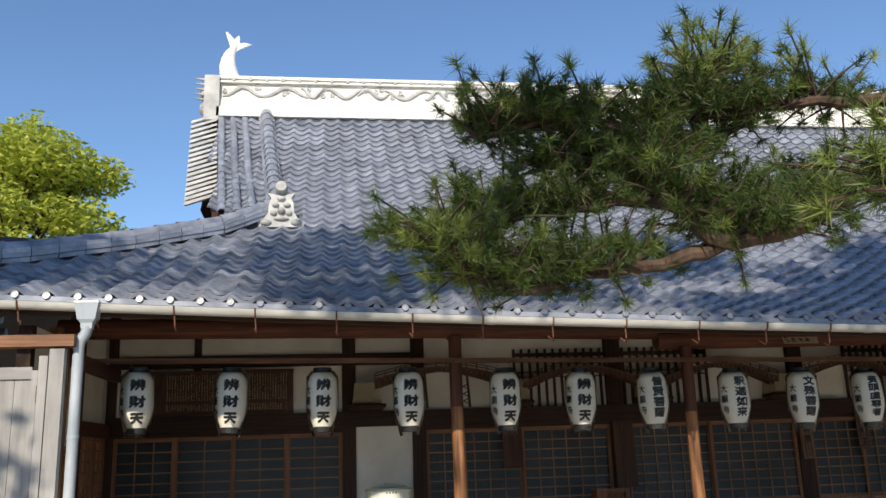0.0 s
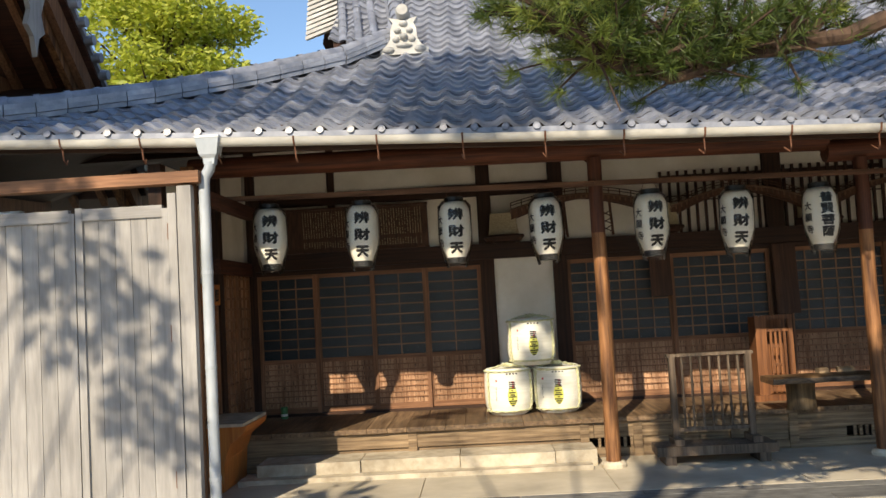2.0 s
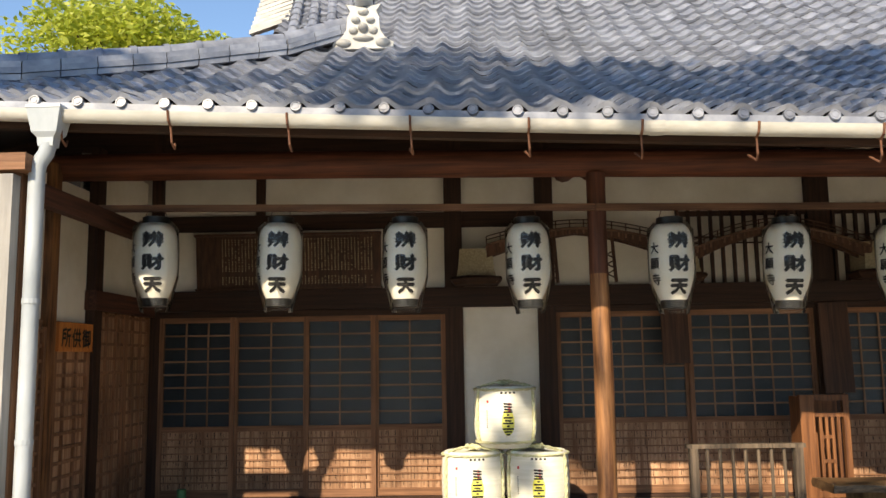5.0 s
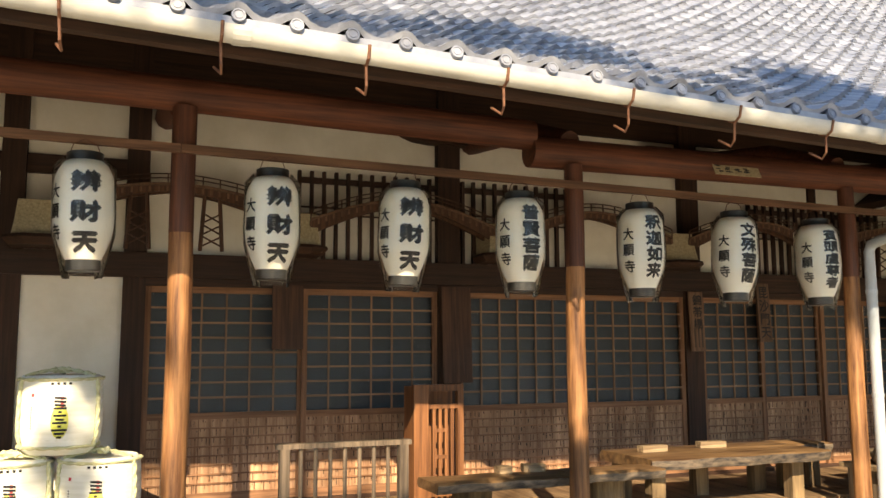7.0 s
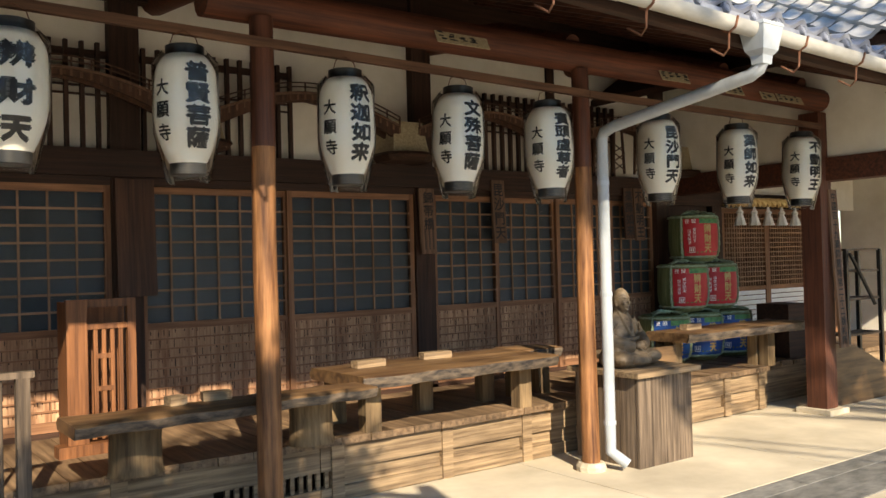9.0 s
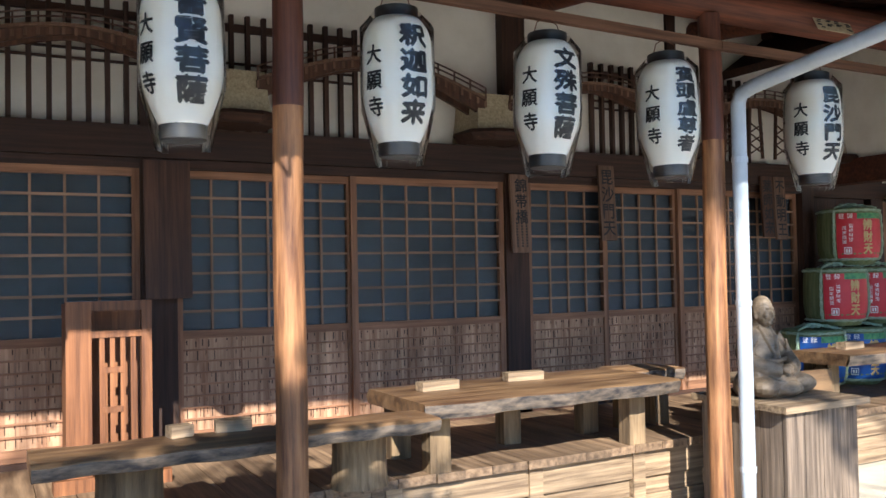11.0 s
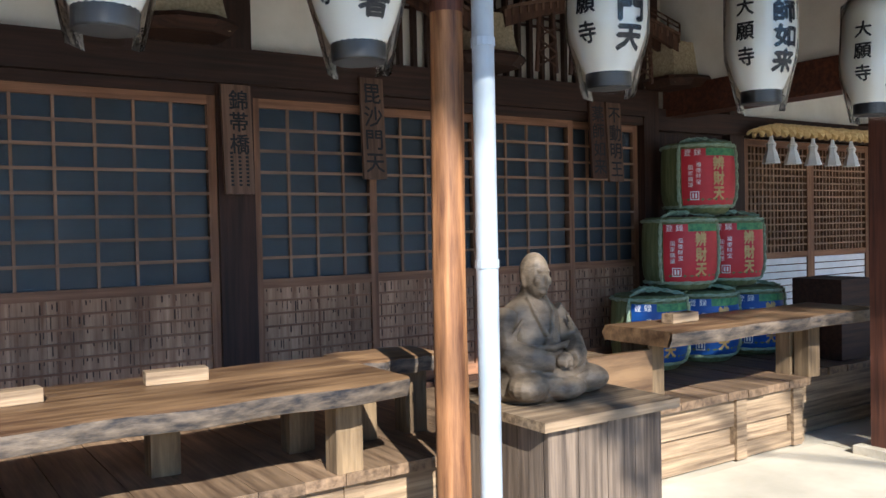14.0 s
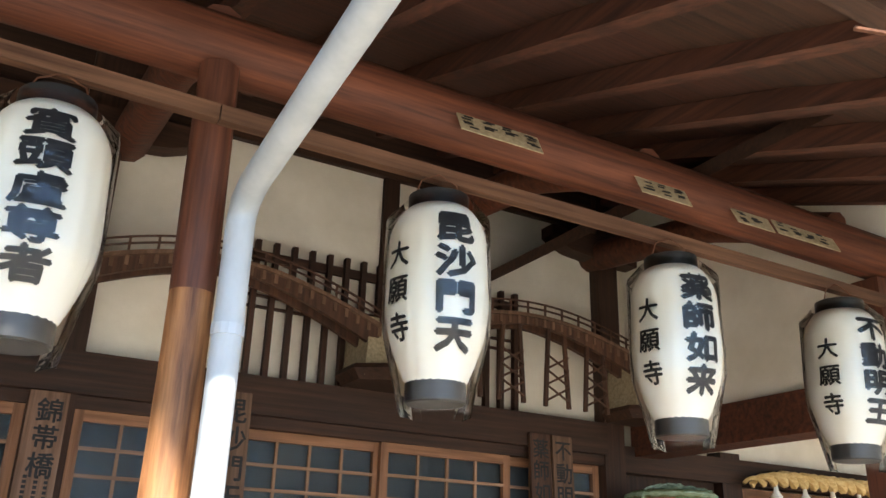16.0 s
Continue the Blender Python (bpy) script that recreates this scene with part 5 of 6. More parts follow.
for k, (a, b) in enumerate(zip(PIERS, PIERS[1:])):
    rise = 0.20 if 0 < k < 4 else 0.14
    n = 26
    x0, x1 = a + 0.10, b - 0.10
    base = 2.66 if 0 < k < 4 else 2.74
    pts = [(x0 + (x1 - x0) * i / n, arch_z(i / n, rise, base)) for i in range(n + 1)]
    bm = bmesh.new()
    ring_loft(bm, [[(x, BY - 0.04, z), (x, W - 0.02, z), (x, W - 0.02, z + 0.02), (x, BY - 0.04, z + 0.02)] for x, z in pts])
    part("deck", bm, M_SIGNL, bridge)
    bm = bmesh.new()
    for y in (BY - 0.02, BY + 0.1):
        ring_loft(bm, [[(x, y, z - 0.035 - 0.075 * abs(1 - 2 * i / n)), (x, y + 0.03, z - 0.035 - 0.075 * abs(1 - 2 * i / n)), (x, y + 0.03, z - 0.002), (x, y, z - 0.002)] for i, (x, z) in enumerate(pts)])
    part("arch_rib", bm, M_SIGN, bridge)
    for i in range(0, n + 1):
        x, z = pts[i]
        bar("rib_block", bridge, M_SIGNL, x - 0.009, x + 0.009, BY - 0.028, BY - 0.019, z - 0.045, z, 0)
    for i in range(0, n + 1, 2):
        x, z = pts[i]
        bar("baluster", bridge, M_SIGN, x - 0.005, x + 0.005, BY - 0.035, BY - 0.025, z + 0.02, z + 0.085, 0)
    for h in (0.05, 0.083):
        bm = bmesh.new()
        ring_loft(bm, [[(x, BY - 0.036, z + h), (x, BY - 0.026, z + h), (x, BY - 0.026, z + h + 0.009), (x, BY - 0.036, z + h + 0.009)] for x, z in pts])
        part("handrail", bm, M_SIGN, bridge)
    if k in (0, 4):
        for f in (0.22, 0.40, 0.60, 0.78) if k == 4 else (0.34, 0.66):
            x, zt = x0 + (x1 - x0) * f, arch_z(f, rise, base) - 0.03
            for dx in (-0.055, 0.055):
                bm = bmesh.new()
                tube(bm, [(x + dx * 1.5, BY, 2.385), (x + dx, BY, zt)], 0.016, 6)
                part("trestle_leg", bm, M_SIGN, bridge)
            for j in range(3):
                z = 2.42 + j * 0.09
                bm = bmesh.new()
                tube(bm, [(x - 0.075, BY - 0.012, z), (x + 0.075, BY - 0.012, z + 0.08)], 0.007, 5)
                tube(bm, [(x + 0.075, BY - 0.016, z), (x - 0.075, BY - 0.016, z + 0.08)], 0.007, 5)
                part("trestle_brace", bm, M_SIGN, bridge)

# ---- boat-shaped bracket arms on the pillar heads ----
for x in (4.80, 7.34, 10.58):
    bm = bmesh.new()
    prof = [(-0.50, 3.60), (-0.50, 3.53), (-0.44, 3.49), (-0.34, 3.455), (-0.20, 3.44), (0.20, 3.44), (0.34, 3.455), (0.44, 3.49), (0.50, 3.53), (0.50, 3.60)]
    ring_loft(bm, [[(x + u, y, z) for u, z in prof] for y in (W - 0.10, W + 0.019)])
    bevel(bm, 0.006)
    part("bracket_arm", bm, M_DARKX, facade)

# ---- plaque and signs ----
plaque = thing("inscribed_plaque", "long dark plaque with rows of small pale writing", "plaque")
bm = bmesh.new()
ring_loft(bm, [[(-1.17, W + 0.05, 2.385), (0.61, W + 0.05, 2.385), (0.61, W - 0.02, 2.385), (-1.17, W - 0.02, 2.385)], [(-1.17, W - 0.02, 2.92), (0.61, W - 0.02, 2.92), (0.61, W - 0.09, 2.92), (-1.17, W - 0.09, 2.92)]])
part("board", bm, M_SIGN, plaque)
bm = bmesh.new()
rng = random.Random(3)
for i in range(46):
    x = -0.92 + i * 0.032
    z = 2.86
    while z > 2.43:
        h = 0.006 + 0.009 * rng.random()
        if rng.random() > 0.16 and not (2.52 < z < 2.56):
            f = (z - 2.385) / 0.535
            y = W - 0.023 - 0.07 * f
            vs = [bm.verts.new(p) for p in ((x, y, z), (x + 0.006 + 0.006 * rng.random(), y, z), (x + 0.011, y - 0.001, z + h), (x, y - 0.001, z + h))]
            bm.faces.new(vs)
        z -= 0.021
tagged(part("writing", bm, M_PIER, plaque), kind="stuff")
for z0, z1 in ((2.385, 2.405), (2.90, 2.925)):
    f = (z0 - 2.385) / 0.535
    bar("frame", plaque, M_SIGN, -1.18, 0.62, W - 0.05 - 0.07 * f, W + 0.03 - 0.07 * f, z0, z1, 0.004)


def sign(x0, x1, z0, z1, chars, mat, label, y=W - 0.085, small=0):
    d = thing("hanging_sign", label, "wooden sign", "signs along the front", "", pose((x0 + x1) / 2, y, z1, -3))
    w = (x1 - x0) / 2
    bar("board", d, mat, -w, w, 0.0, 0.022, z0 - z1, 0, 0.004)
    if chars:
        step = min((z1 - z0 - 0.05) / len(chars), (x1 - x0) * 1.0) if not small else (z1 - z0) * 0.2
        for i, ch in enumerate(chars):
            b = column(ch, step * 0.95, step, 1.0, 0.002)
            for v in b.verts:
                v.co += Vector((0.1 * w if small else 0, -0.003, -0.025 - i * step))
            part("character", b, M_INK, d, "black brush character")
    if small:
        b = bmesh.new()
        rng = random.Random(small)
        for c in (-0.5, 0.05, 0.55):
            z = (z0 - z1) * 0.64
            while z > (z0 - z1) + 0.03:
                b.faces.new([b.verts.new(p) for p in ((c * w - 0.008, -0.003, z), (c * w + 0.008, -0.003, z), (c * w + 0.008, -0.003, z + 0.013), (c * w - 0.008, -0.003, z + 0.013))])
                z -= 0.021
        tagged(part("small_writing", b, M_INK, d), kind="stuff")
    return d


sign(7.275, 7.435, 1.60, 2.18, "錦帯橋", M_SIGNL, "brown wooden sign naming the bridge in black characters", small=4)
sign(8.10, 8.25, 1.69, 2.28, "毘沙門天", M_SIGNL, "narrow brown sign with four black characters")
sign(9.90, 10.04, 1.72, 2.26, "薬師如来", M_SIGN, "narrow dark sign with faded characters")
sign(10.06, 10.20, 1.70, 2.26, "不動明王", M_SIGNL, "narrow brown sign with four black characters")
sign(4.70, 4.97, 1.34, 2.17, "", M_SIGN, "tall dark wooden board on the pillar")
sign(3.24, 3.49, 1.63, 2.15, "", M_SIGN, "dark plain wooden board over the door")
sign(10.76, 10.90, 0.62, 2.12, "中国四十九薬師霊場第二十二番札所", M_SIGNL, "long pale board of black characters on the post", 8.43)

# name slips on the eave beam
for x, w, h, dz in ((6.25, 0.42, 0.10, 0.02), (8.35, 0.34, 0.10, 0.0), (9.12, 0.26, 0.09, -0.05), (9.62, 0.22, 0.08, -0.06), (9.95, 0.40, 0.09, -0.05)):
    d = thing("paper_slip", "yellowed paper name slip pasted on the beam", "paper slip", "slips on the beam", "", pose(x + 0.12, P - 0.118 - dz * 0.1, 2.935 + dz * 0.6, -25))
    bm = bmesh.new()
    box(bm, -w / 2, w / 2, -0.0035, 0.0, -h / 2, h / 2)
    part("paper", bm, M_PIER, d)
    bm = bmesh.new()
    rng = random.Random(int(x * 10))
    for k in range(int(w / 0.085)):
        cx = -w / 2 + 0.045 + 0.085 * k
        for q in range(5):
            ax, az = cx + 0.03 * (rng.random() - 0.5), h * 0.7 * (rng.random() - 0.5)
            vs = [bm.verts.new(p) for p in ((ax - 0.02, -0.006, az - 0.005), (ax + 0.02, -0.006, az - 0.003), (ax + 0.018, -0.006, az + 0.006), (ax - 0.02, -0.006, az + 0.005))]
            bm.faces.new(vs)
    tagged(part("writing", bm, M_INK, d), kind="stuff")

# ---- pedestal chest and seated statue ----
ped = thing("pedestal_chest", "grey-brown board chest under the seated statue", "chest")
for i in range(4):
    a = 7.76 + 0.60 * i / 4
    bar("board", ped, M_PED, a + 0.002, a + 0.148, 8.215, 8.24, 0.0, 0.655, 0.003)
for i in range(4):
    a = 8.245 + 0.60 * i / 4
    bar("board", ped, M_PED, 7.762, 7.787, a + 0.002, a + 0.148, 0.0, 0.655, 0.003)
    bar("board", ped, M_PED, 8.333, 8.358, a + 0.002, a + 0.148, 0.0, 0.655, 0.003)
bar("lid", ped, M_DECKX, 7.71, 8.42, 8.17, 8.88, 0.657, 0.695, 0.006)
low = thing("plank_seat", "pale plank seat with a wide front board", "seat")
bar("front_board", low, M_SLAB, 8.30, 9.13, 8.965, 9.0, 0.415, 0.735, 0.006)
bar("top", low, M_DECKX, 8.42, 9.0, 9.002, 9.45, 0.66, 0.70, 0.005)
bar("leg", low, M_DECKX, 8.45, 8.53, 9.35, 9.43, DECK + 0.004, 0.66, 0.004)
bar("leg", low, M_DECKX, 8.90, 8.98, 9.35, 9.43, DECK + 0.004, 0.66, 0.004)

bm = bmesh.new()


def blob(cx, cy, cz, rx, ry, rz, rot=0.0, tilt=0.0):
    k = bmesh.ops.create_uvsphere(bm, u_segments=16, v_segments=12, radius=1.0)["verts"]
    m = Matrix.Translation((cx, cy, cz)) @ Matrix.Rotation(rot, 4, "Z") @ Matrix.Rotation(tilt, 4, "X") @ Matrix.Diagonal((rx, ry, rz, 1))
    for v in k:
        v.co = m @ v.co


# seen facing -y in its own frame
rings = []
for rx, ry, z, oy in ((0.25, 0.17, 0.0, 0.0), (0.28, 0.20, 0.03, -0.01), (0.275, 0.20, 0.08, -0.01), (0.215, 0.165, 0.125, 0.01), (0.165, 0.13, 0.17, 0.03), (0.155, 0.115, 0.22, 0.04), (0.165, 0.11, 0.28, 0.05), (0.168, 0.10, 0.32, 0.055), (0.14, 0.085, 0.355, 0.06), (0.085, 0.065, 0.38, 0.06), (0.052, 0.05, 0.40, 0.055), (0.046, 0.046, 0.44, 0.045)):
    rings.append([(rx * math.cos(t) * (1 + 0.02 * math.sin(9 * t + 20 * z)), oy + ry * math.sin(t) * (1 + 0.02 * math.sin(9 * t + 20 * z)), z) for t in (2 * math.pi * i / 40 for i in range(40))])
ring_loft(bm, rings)
blob(-0.17, -0.11, 0.065, 0.15, 0.10, 0.06, 0.55)
blob(0.17, -0.11, 0.065, 0.15, 0.10, 0.06, -0.55)
blob(0, -0.17, 0.05, 0.13, 0.09, 0.045)
blob(0, 0.02, 0.478, 0.070, 0.080, 0.084)
blob(0, 0.0, 0.44, 0.056, 0.062, 0.058)
blob(0, -0.062, 0.458, 0.010, 0.014, 0.020)
blob(0, -0.05, 0.490, 0.04, 0.016, 0.008)
blob(0, -0.054, 0.428, 0.022, 0.010, 0.006)
blob(0, -0.046, 0.405, 0.022, 0.016, 0.012)
for s in (-1, 1):
    blob(s * 0.063, 0.03, 0.458, 0.011, 0.018, 0.032)
    blob(s * 0.035, -0.04, 0.45, 0.02, 0.018, 0.02)
    tube(bm, [(s * 0.15, 0.05, 0.325), (s * 0.20, 0.03, 0.25), (s * 0.215, -0.02, 0.18), (s * 0.15, -0.11, 0.16), (s * 0.06, -0.165, 0.15)], [0.055, 0.062, 0.066, 0.055, 0.035], 14)
    tube(bm, [(s * 0.20, -0.02, 0.16), (s * 0.20, -0.10, 0.09), (s * 0.22, -0.15, 0.04)], [0.05, 0.045, 0.03], 10)
    # collar bands crossing on the chest, folds over the sleeve and lap
    tube(bm, [(s * 0.055, 0.01, 0.39), (s * 0.06, -0.045, 0.33), (s * 0.02, -0.075, 0.25), (-s * 0.05, -0.085, 0.19)], 0.013, 8)
    for k in range(4):
        tube(bm, [(s * (0.15 + 0.015 * k), -0.055 + 0.01 * k, 0.31 - 0.03 * k), (s * (0.225), -0.035, 0.23 - 0.025 * k), (s * 0.17, -0.11, 0.185 - 0.02 * k)], 0.011, 6)
        tube(bm, [(s * 0.05, -0.20, 0.085 - 0.012 * k), (s * (0.16 + 0.02 * k), -0.185 + 0.01 * k, 0.095 - 0.018 * k), (s * 0.27, -0.09, 0.09 - 0.02 * k)], 0.012, 6)
    for k in range(4):
        tube(bm, [(s * 0.02, -0.185, 0.172 - 0.011 * k), (-s * 0.025, -0.205, 0.165 - 0.011 * k)], 0.008, 6)
blob(0, -0.175, 0.155, 0.05, 0.035, 0.03)
tube(bm, [(-0.14, -0.07, 0.20), (0, -0.105, 0.195), (0.14, -0.07, 0.20)], 0.014, 8)
statue = new("seated_statue", mesh_of(bm, "seated_statue", M_STATUE, True))
statue.matrix_world = pose(8.02, 8.57, 0.695, 0, 0, 4) @ Matrix.Diagonal((0.84, 0.86, 1.06, 1))
rem = statue.modifiers.new("blend", "REMESH")
rem.mode, rem.voxel_size, rem.use_smooth_shade = "VOXEL", 0.005, True
sm = statue.modifiers.new("soften", "SMOOTH")
sm.factor, sm.iterations = 0.5, 1
tagged(statue, "bare carved wooden statue of a seated monk", "statue")

# ---- stand, railing, small things on the veranda ----
st = thing("wooden_stand", "orange cedar box stand with an open latticed front", "stand", "", "", pose(4.22, 9.55, DECK))
bar("side_plank", st, M_EMA, 0.0, 0.12, 0.0, 0.05, 0.0, 0.945, 0.008)
bar("upright", st, M_EMA, 0.36, 0.41, 0.0, 0.05, 0.0, 0.945, 0.006)
bar("top_rail", st, M_EMA, 0.12, 0.36, 0.0, 0.05, 0.895, 0.945, 0.006)
bar("mid_rail", st, M_EMA, 0.12, 0.36, 0.005, 0.045, 0.76, 0.795, 0.004)
bar("low_rail", st, M_EMA, 0.12, 0.36, 0.005, 0.045, 0.10, 0.15, 0.004)
for x in (0.17, 0.22, 0.27, 0.32):
    bar("lattice_bar", st, M_EMA, x - 0.012, x + 0.012, 0.012, 0.034, 0.15, 0.76, 0.003)
for z in (0.38, 0.58):
    bar("cross_bar", st, M_EMA, 0.17, 0.27, 0.008, 0.03, z, z + 0.03, 0.003)
bar("back_board", st, M_EMA, 0.02, 0.40, 0.22, 0.24, 0.0, 0.93, 0.004)
bar("side_board", st, M_EMA, 0.0, 0.022, 0.052, 0.24, 0.0, 0.93, 0.004)
bar("foot", st, M_EMA, -0.06, 0.50, -0.03, 0.10, 0.0, 0.07, 0.01)

rl = thing("wooden_railing", "grey wooden railing with thin balusters on a low platform", "railing")
for x in (3.05, 3.80):
    bar("post", rl, M_PED, x - 0.03, x + 0.03, 8.50, 8.56, 0.20, 1.03, 0.005)
bar("top_rail", rl, M_PED, 3.0, 3.85, 8.50, 8.56, 1.03, 1.06, 0.004)
bar("bottom_rail", rl, M_PED, 3.082, 3.768, 8.505, 8.555, 0.30, 0.335, 0.004)
for i in range(7):
    x = 3.15 + 0.092 * i
    bm = bmesh.new()
    tube(bm, [(x, 8.53, 0.335), (x, 8.53, 1.03)], 0.013, 8)
    part("baluster", bm, M_PED, rl, smooth=True)
for x in (3.05, 3.80):
    bar("foot", rl, M_PED, x - 0.045, x + 0.045, 8.38, 8.68, 0.18, 0.24, 0.005)
pf = thing("low_platform", "low dark plank platform on short feet", "platform")
bar("plank", pf, M_PED, 2.82, 3.98, 8.34, 8.51, 0.09, 0.178, 0.006)
bar("plank", pf, M_PED, 2.83, 3.97, 8.52, 8.70, 0.09, 0.178, 0.006)
for x in (2.95, 3.85):
    bar("foot", pf, M_PED, x - 0.05, x + 0.05, 8.36, 8.68, 0.0, 0.089, 0.006)

tin = thing("small_tin", "small dark green tin standing on the deck", "tin", "", "", pose(-1.22, 10.12, DECK + 0.004))
bm = bmesh.new()
lathe(bm, [(0.035, 0), (0.042, 0.008), (0.042, 0.13), (0.038, 0.14), (0.0, 0.14)], 14)
part("can", bm, M_LEAFBAND, tin, smooth=40)
bm = bmesh.new()
lathe(bm, [(0.0425, 0.03), (0.0425, 0.06)], 14, None, False)
part("label_band", bm, M_WHITEPRINT, tin)

# ---- right: stair side board and metal stand ----
ramp = thing("stair_side_board", "sloping brown board closing the wing stair", "stair board")
bm = bmesh.new()
pts = [(11.05, 0.0), (12.6, 0.0), (12.6, 0.12), (11.45, 0.58), (11.05, 0.62)]
f0 = [bm.verts.new((x, 8.60, z)) for x, z in pts]
f1 = [bm.verts.new((x, 8.66, z)) for x, z in pts]
bm.faces.new(f0)
bm.faces.new(list(reversed(f1)))
for i in range(5):
    bm.faces.new((f0[i], f1[i], f1[(i + 1) % 5], f0[(i + 1) % 5]))
part("board", bm, M_SLAB, ramp)
shelf = thing("metal_stand", "dark iron shelf stand with sloping rails", "shelf stand")
for x in (11.80, 12.5):
    for y in (8.85, 9.1):
        bar("leg", shelf, M_BLACK, x - 0.02, x + 0.02, y - 0.02, y + 0.02, 0.0, 1.55, 0.003)
for z in (0.62, 1.0, 1.3, 1.53):
    bar("shelf", shelf, M_PED, 11.82, 12.48, 8.85, 9.1, z, z + 0.025, 0.003)
bm = bmesh.new()
tube(bm, [(11.82, 8.81, 1.5), (12.3, 8.81, 0.95)], 0.022, 6)
part("brace", bm, M_BLACK, shelf)
box_dark = thing("dark_box", "dark wooden offering box behind the post", "box")
bar("body", box_dark, M_DARKX, 11.30, 11.7, 9.22, 9.6, DECK + 0.004, 0.98, 0.01)

# ---- wing roof meeting the main roof in a valley ----
wroof = thing("wing_roof", "pale grey pantile roof of the wing", "roof", kind="structure")
WX0, WZ0, WXR, WZR = 9.7, 3.22, 12.5, 5.30


def wing_z(x):
    f = (x - WX0) / (WXR - WX0)
    return WZ0 + (WZR - WZ0) * (0.85 * f + 0.15 * f * f)


tv, tf = [], []
x = WX0 - 0.2
while x < WXR - 0.1:
    sl = math.atan((wing_z(x + 0.1) - wing_z(x)) / 0.1)
    y = 4.0
    while y < 11.4:
        if wing_z(x) > roof_z(x, y) + 0.04 or y < EAVE_Y:
            m = Matrix.Translation((x, y, wing_z(x) + 0.05)) @ Matrix.Rotation(radians(-90), 4, "Z") @ Matrix.Rotation(sl, 4, "X")
            k = len(tv)
            tv += [tuple(m @ Vector(v)) for v in TILE_V]
            tf += [tuple(i + k for i in f) for f in TILE_F]
        y += PITCH
    x += ROW * math.cos(sl)
me = bpy.data.meshes.new("roof_tile")
me.from_pydata(tv, [], tf)
me.materials.append(M_RIDGE)
me.shade_smooth()
me.set_sharp_from_angle(angle=radians(50))
wf = new("roof_tiles", me)
wf.parent = wroof
tagged(wf, kind="stuff")
bm = bmesh.new()
xs = [WX0 - 0.1 + (WXR - WX0 + 0.1) * i / 6 for i in range(7)]
ring_loft(bm, [[(x, 4.0, wing_z(x) + 0.02), (x, 11.5, wing_z(x) + 0.02), (x, 11.5, wing_z(x) - 0.05), (x, 4.0, wing_z(x) - 0.05)] for x in xs])
ring_loft(bm, [[(x, 4.0, z), (x, 11.5, z), (x, 11.5, z - 0.05), (x, 4.0, z - 0.05)] for x, z in ((WXR, WZR), (WXR + 3.2, WZ0))])
part("sheathing", bm, M_DARKX, wroof)
bm = bmesh.new()
for k in range(4):
    box(bm, WXR - 0.20 + 0.02 * k, WXR + 0.2 - 0.02 * k, 4.0, 11.3, WZR + 0.02 + 0.08 * k, WZR + 0.07 + 0.08 * k)
part("ridge_course", bm, M_TILE, wroof)
for k in range(26):
    y = 11.2 - k * 0.28
    for zz, rr in ((WZR + 0.14, 0.05), (WZR + 0.36, 0.07)):
        bm = bmesh.new()
        tube(bm, [(WXR - 0.26 if zz < WZR + 0.3 else WXR - 0.1, y, zz), (WXR + 0.1, y, zz)], rr, 8)
        part("ridge_end", bm, M_RIDGE, wroof, smooth=50)

# ---- neighbouring gable at the far left ----
gable = thing("neighbour_building", "brown timber gable end of the neighbouring temple building", "building")
GX, GPY, GPZ, GS = -3.85, 9.3, 6.5, 0.89


def gable_z(y):
    return GPZ - abs(y - GPY) * GS


def gable_slab(x0, x1, drop0, drop1, mat, name, ends=((9.3, 12.6), (7.4, 9.3))):
    for ya, yb in ends:
        bm = bmesh.new()
        ring_loft(bm, [[(x0, y, gable_z(y) - drop0), (x1, y, gable_z(y) - drop0), (x1, y, gable_z(y) - drop1), (x0, y, gable_z(y) - drop1)] for y in (ya, yb)])
        part(name, bm, mat, gable)


gable_slab(GX - 0.10, GX, 0.34, 0.02, M_DOOR, "bargeboard")
gable_slab(GX - 0.20, GX - 0.11, 0.50, 0.10, M_POST, "inner_bargeboard")
gable_slab(GX - 4.0, GX + 0.08, 0.0, -0.06, M_SOFFIT, "roof_boarding")
gable_slab(GX - 4.0, GX + 0.12, -0.08, -0.16, M_TILE, "roof_cover")
for k in range(6):
    gable_slab(GX - 0.62 - 0.45 * k, GX - 0.52 - 0.45 * k, 0.12, 0.0, M_DOOR, "rafter")
for k in range(16):
    y = 9.5 + 0.2 * k
    bm = bmesh.new()
    tube(bm, [(GX + 0.20, y, gable_z(y) + 0.12), (GX - 0.3, y, gable_z(y) + 0.14)], 0.07, 8)
    part("verge_tile", bm, M_TILE, gable, smooth=50)
bm = bmesh.new()
pts = [(-0.10, 0.0), (0.10, 0.0), (0.22, -0.18), (0.12, -0.42), (0.2, -0.62), (0.06, -0.72), (0.0, -0.95), (-0.06, -0.72), (-0.2, -0.62), (-0.12, -0.42), (-0.22, -0.18)]
f0 = [bm.verts.new((GX + 0.02, GPY + 0.15 + y, 5.75 + z)) for y, z in pts]
f1 = [bm.verts.new((GX + 0.08, GPY + 0.15 + y, 5.75 + z)) for y, z in pts]
bm.faces.new(f0)
bm.faces.new(list(reversed(f1)))
for i in range(len(pts)):
    bm.faces.new((f0[i], f1[i], f1[(i + 1) % len(pts)], f0[(i + 1) % len(pts)]))
part("pendant", bm, M_GREYW, gable, "grey carved gable pendant")
bar("gable_wall", gable, M_DOOR, GX - 1.2, GX - 1.1, 7.6, 12.0, 3.2, 5.0, 0)
bar("gable_beam", gable, M_DARKY, GX - 1.1, GX - 0.9, 7.5, 12.2, 4.3, 4.6, 0.01)
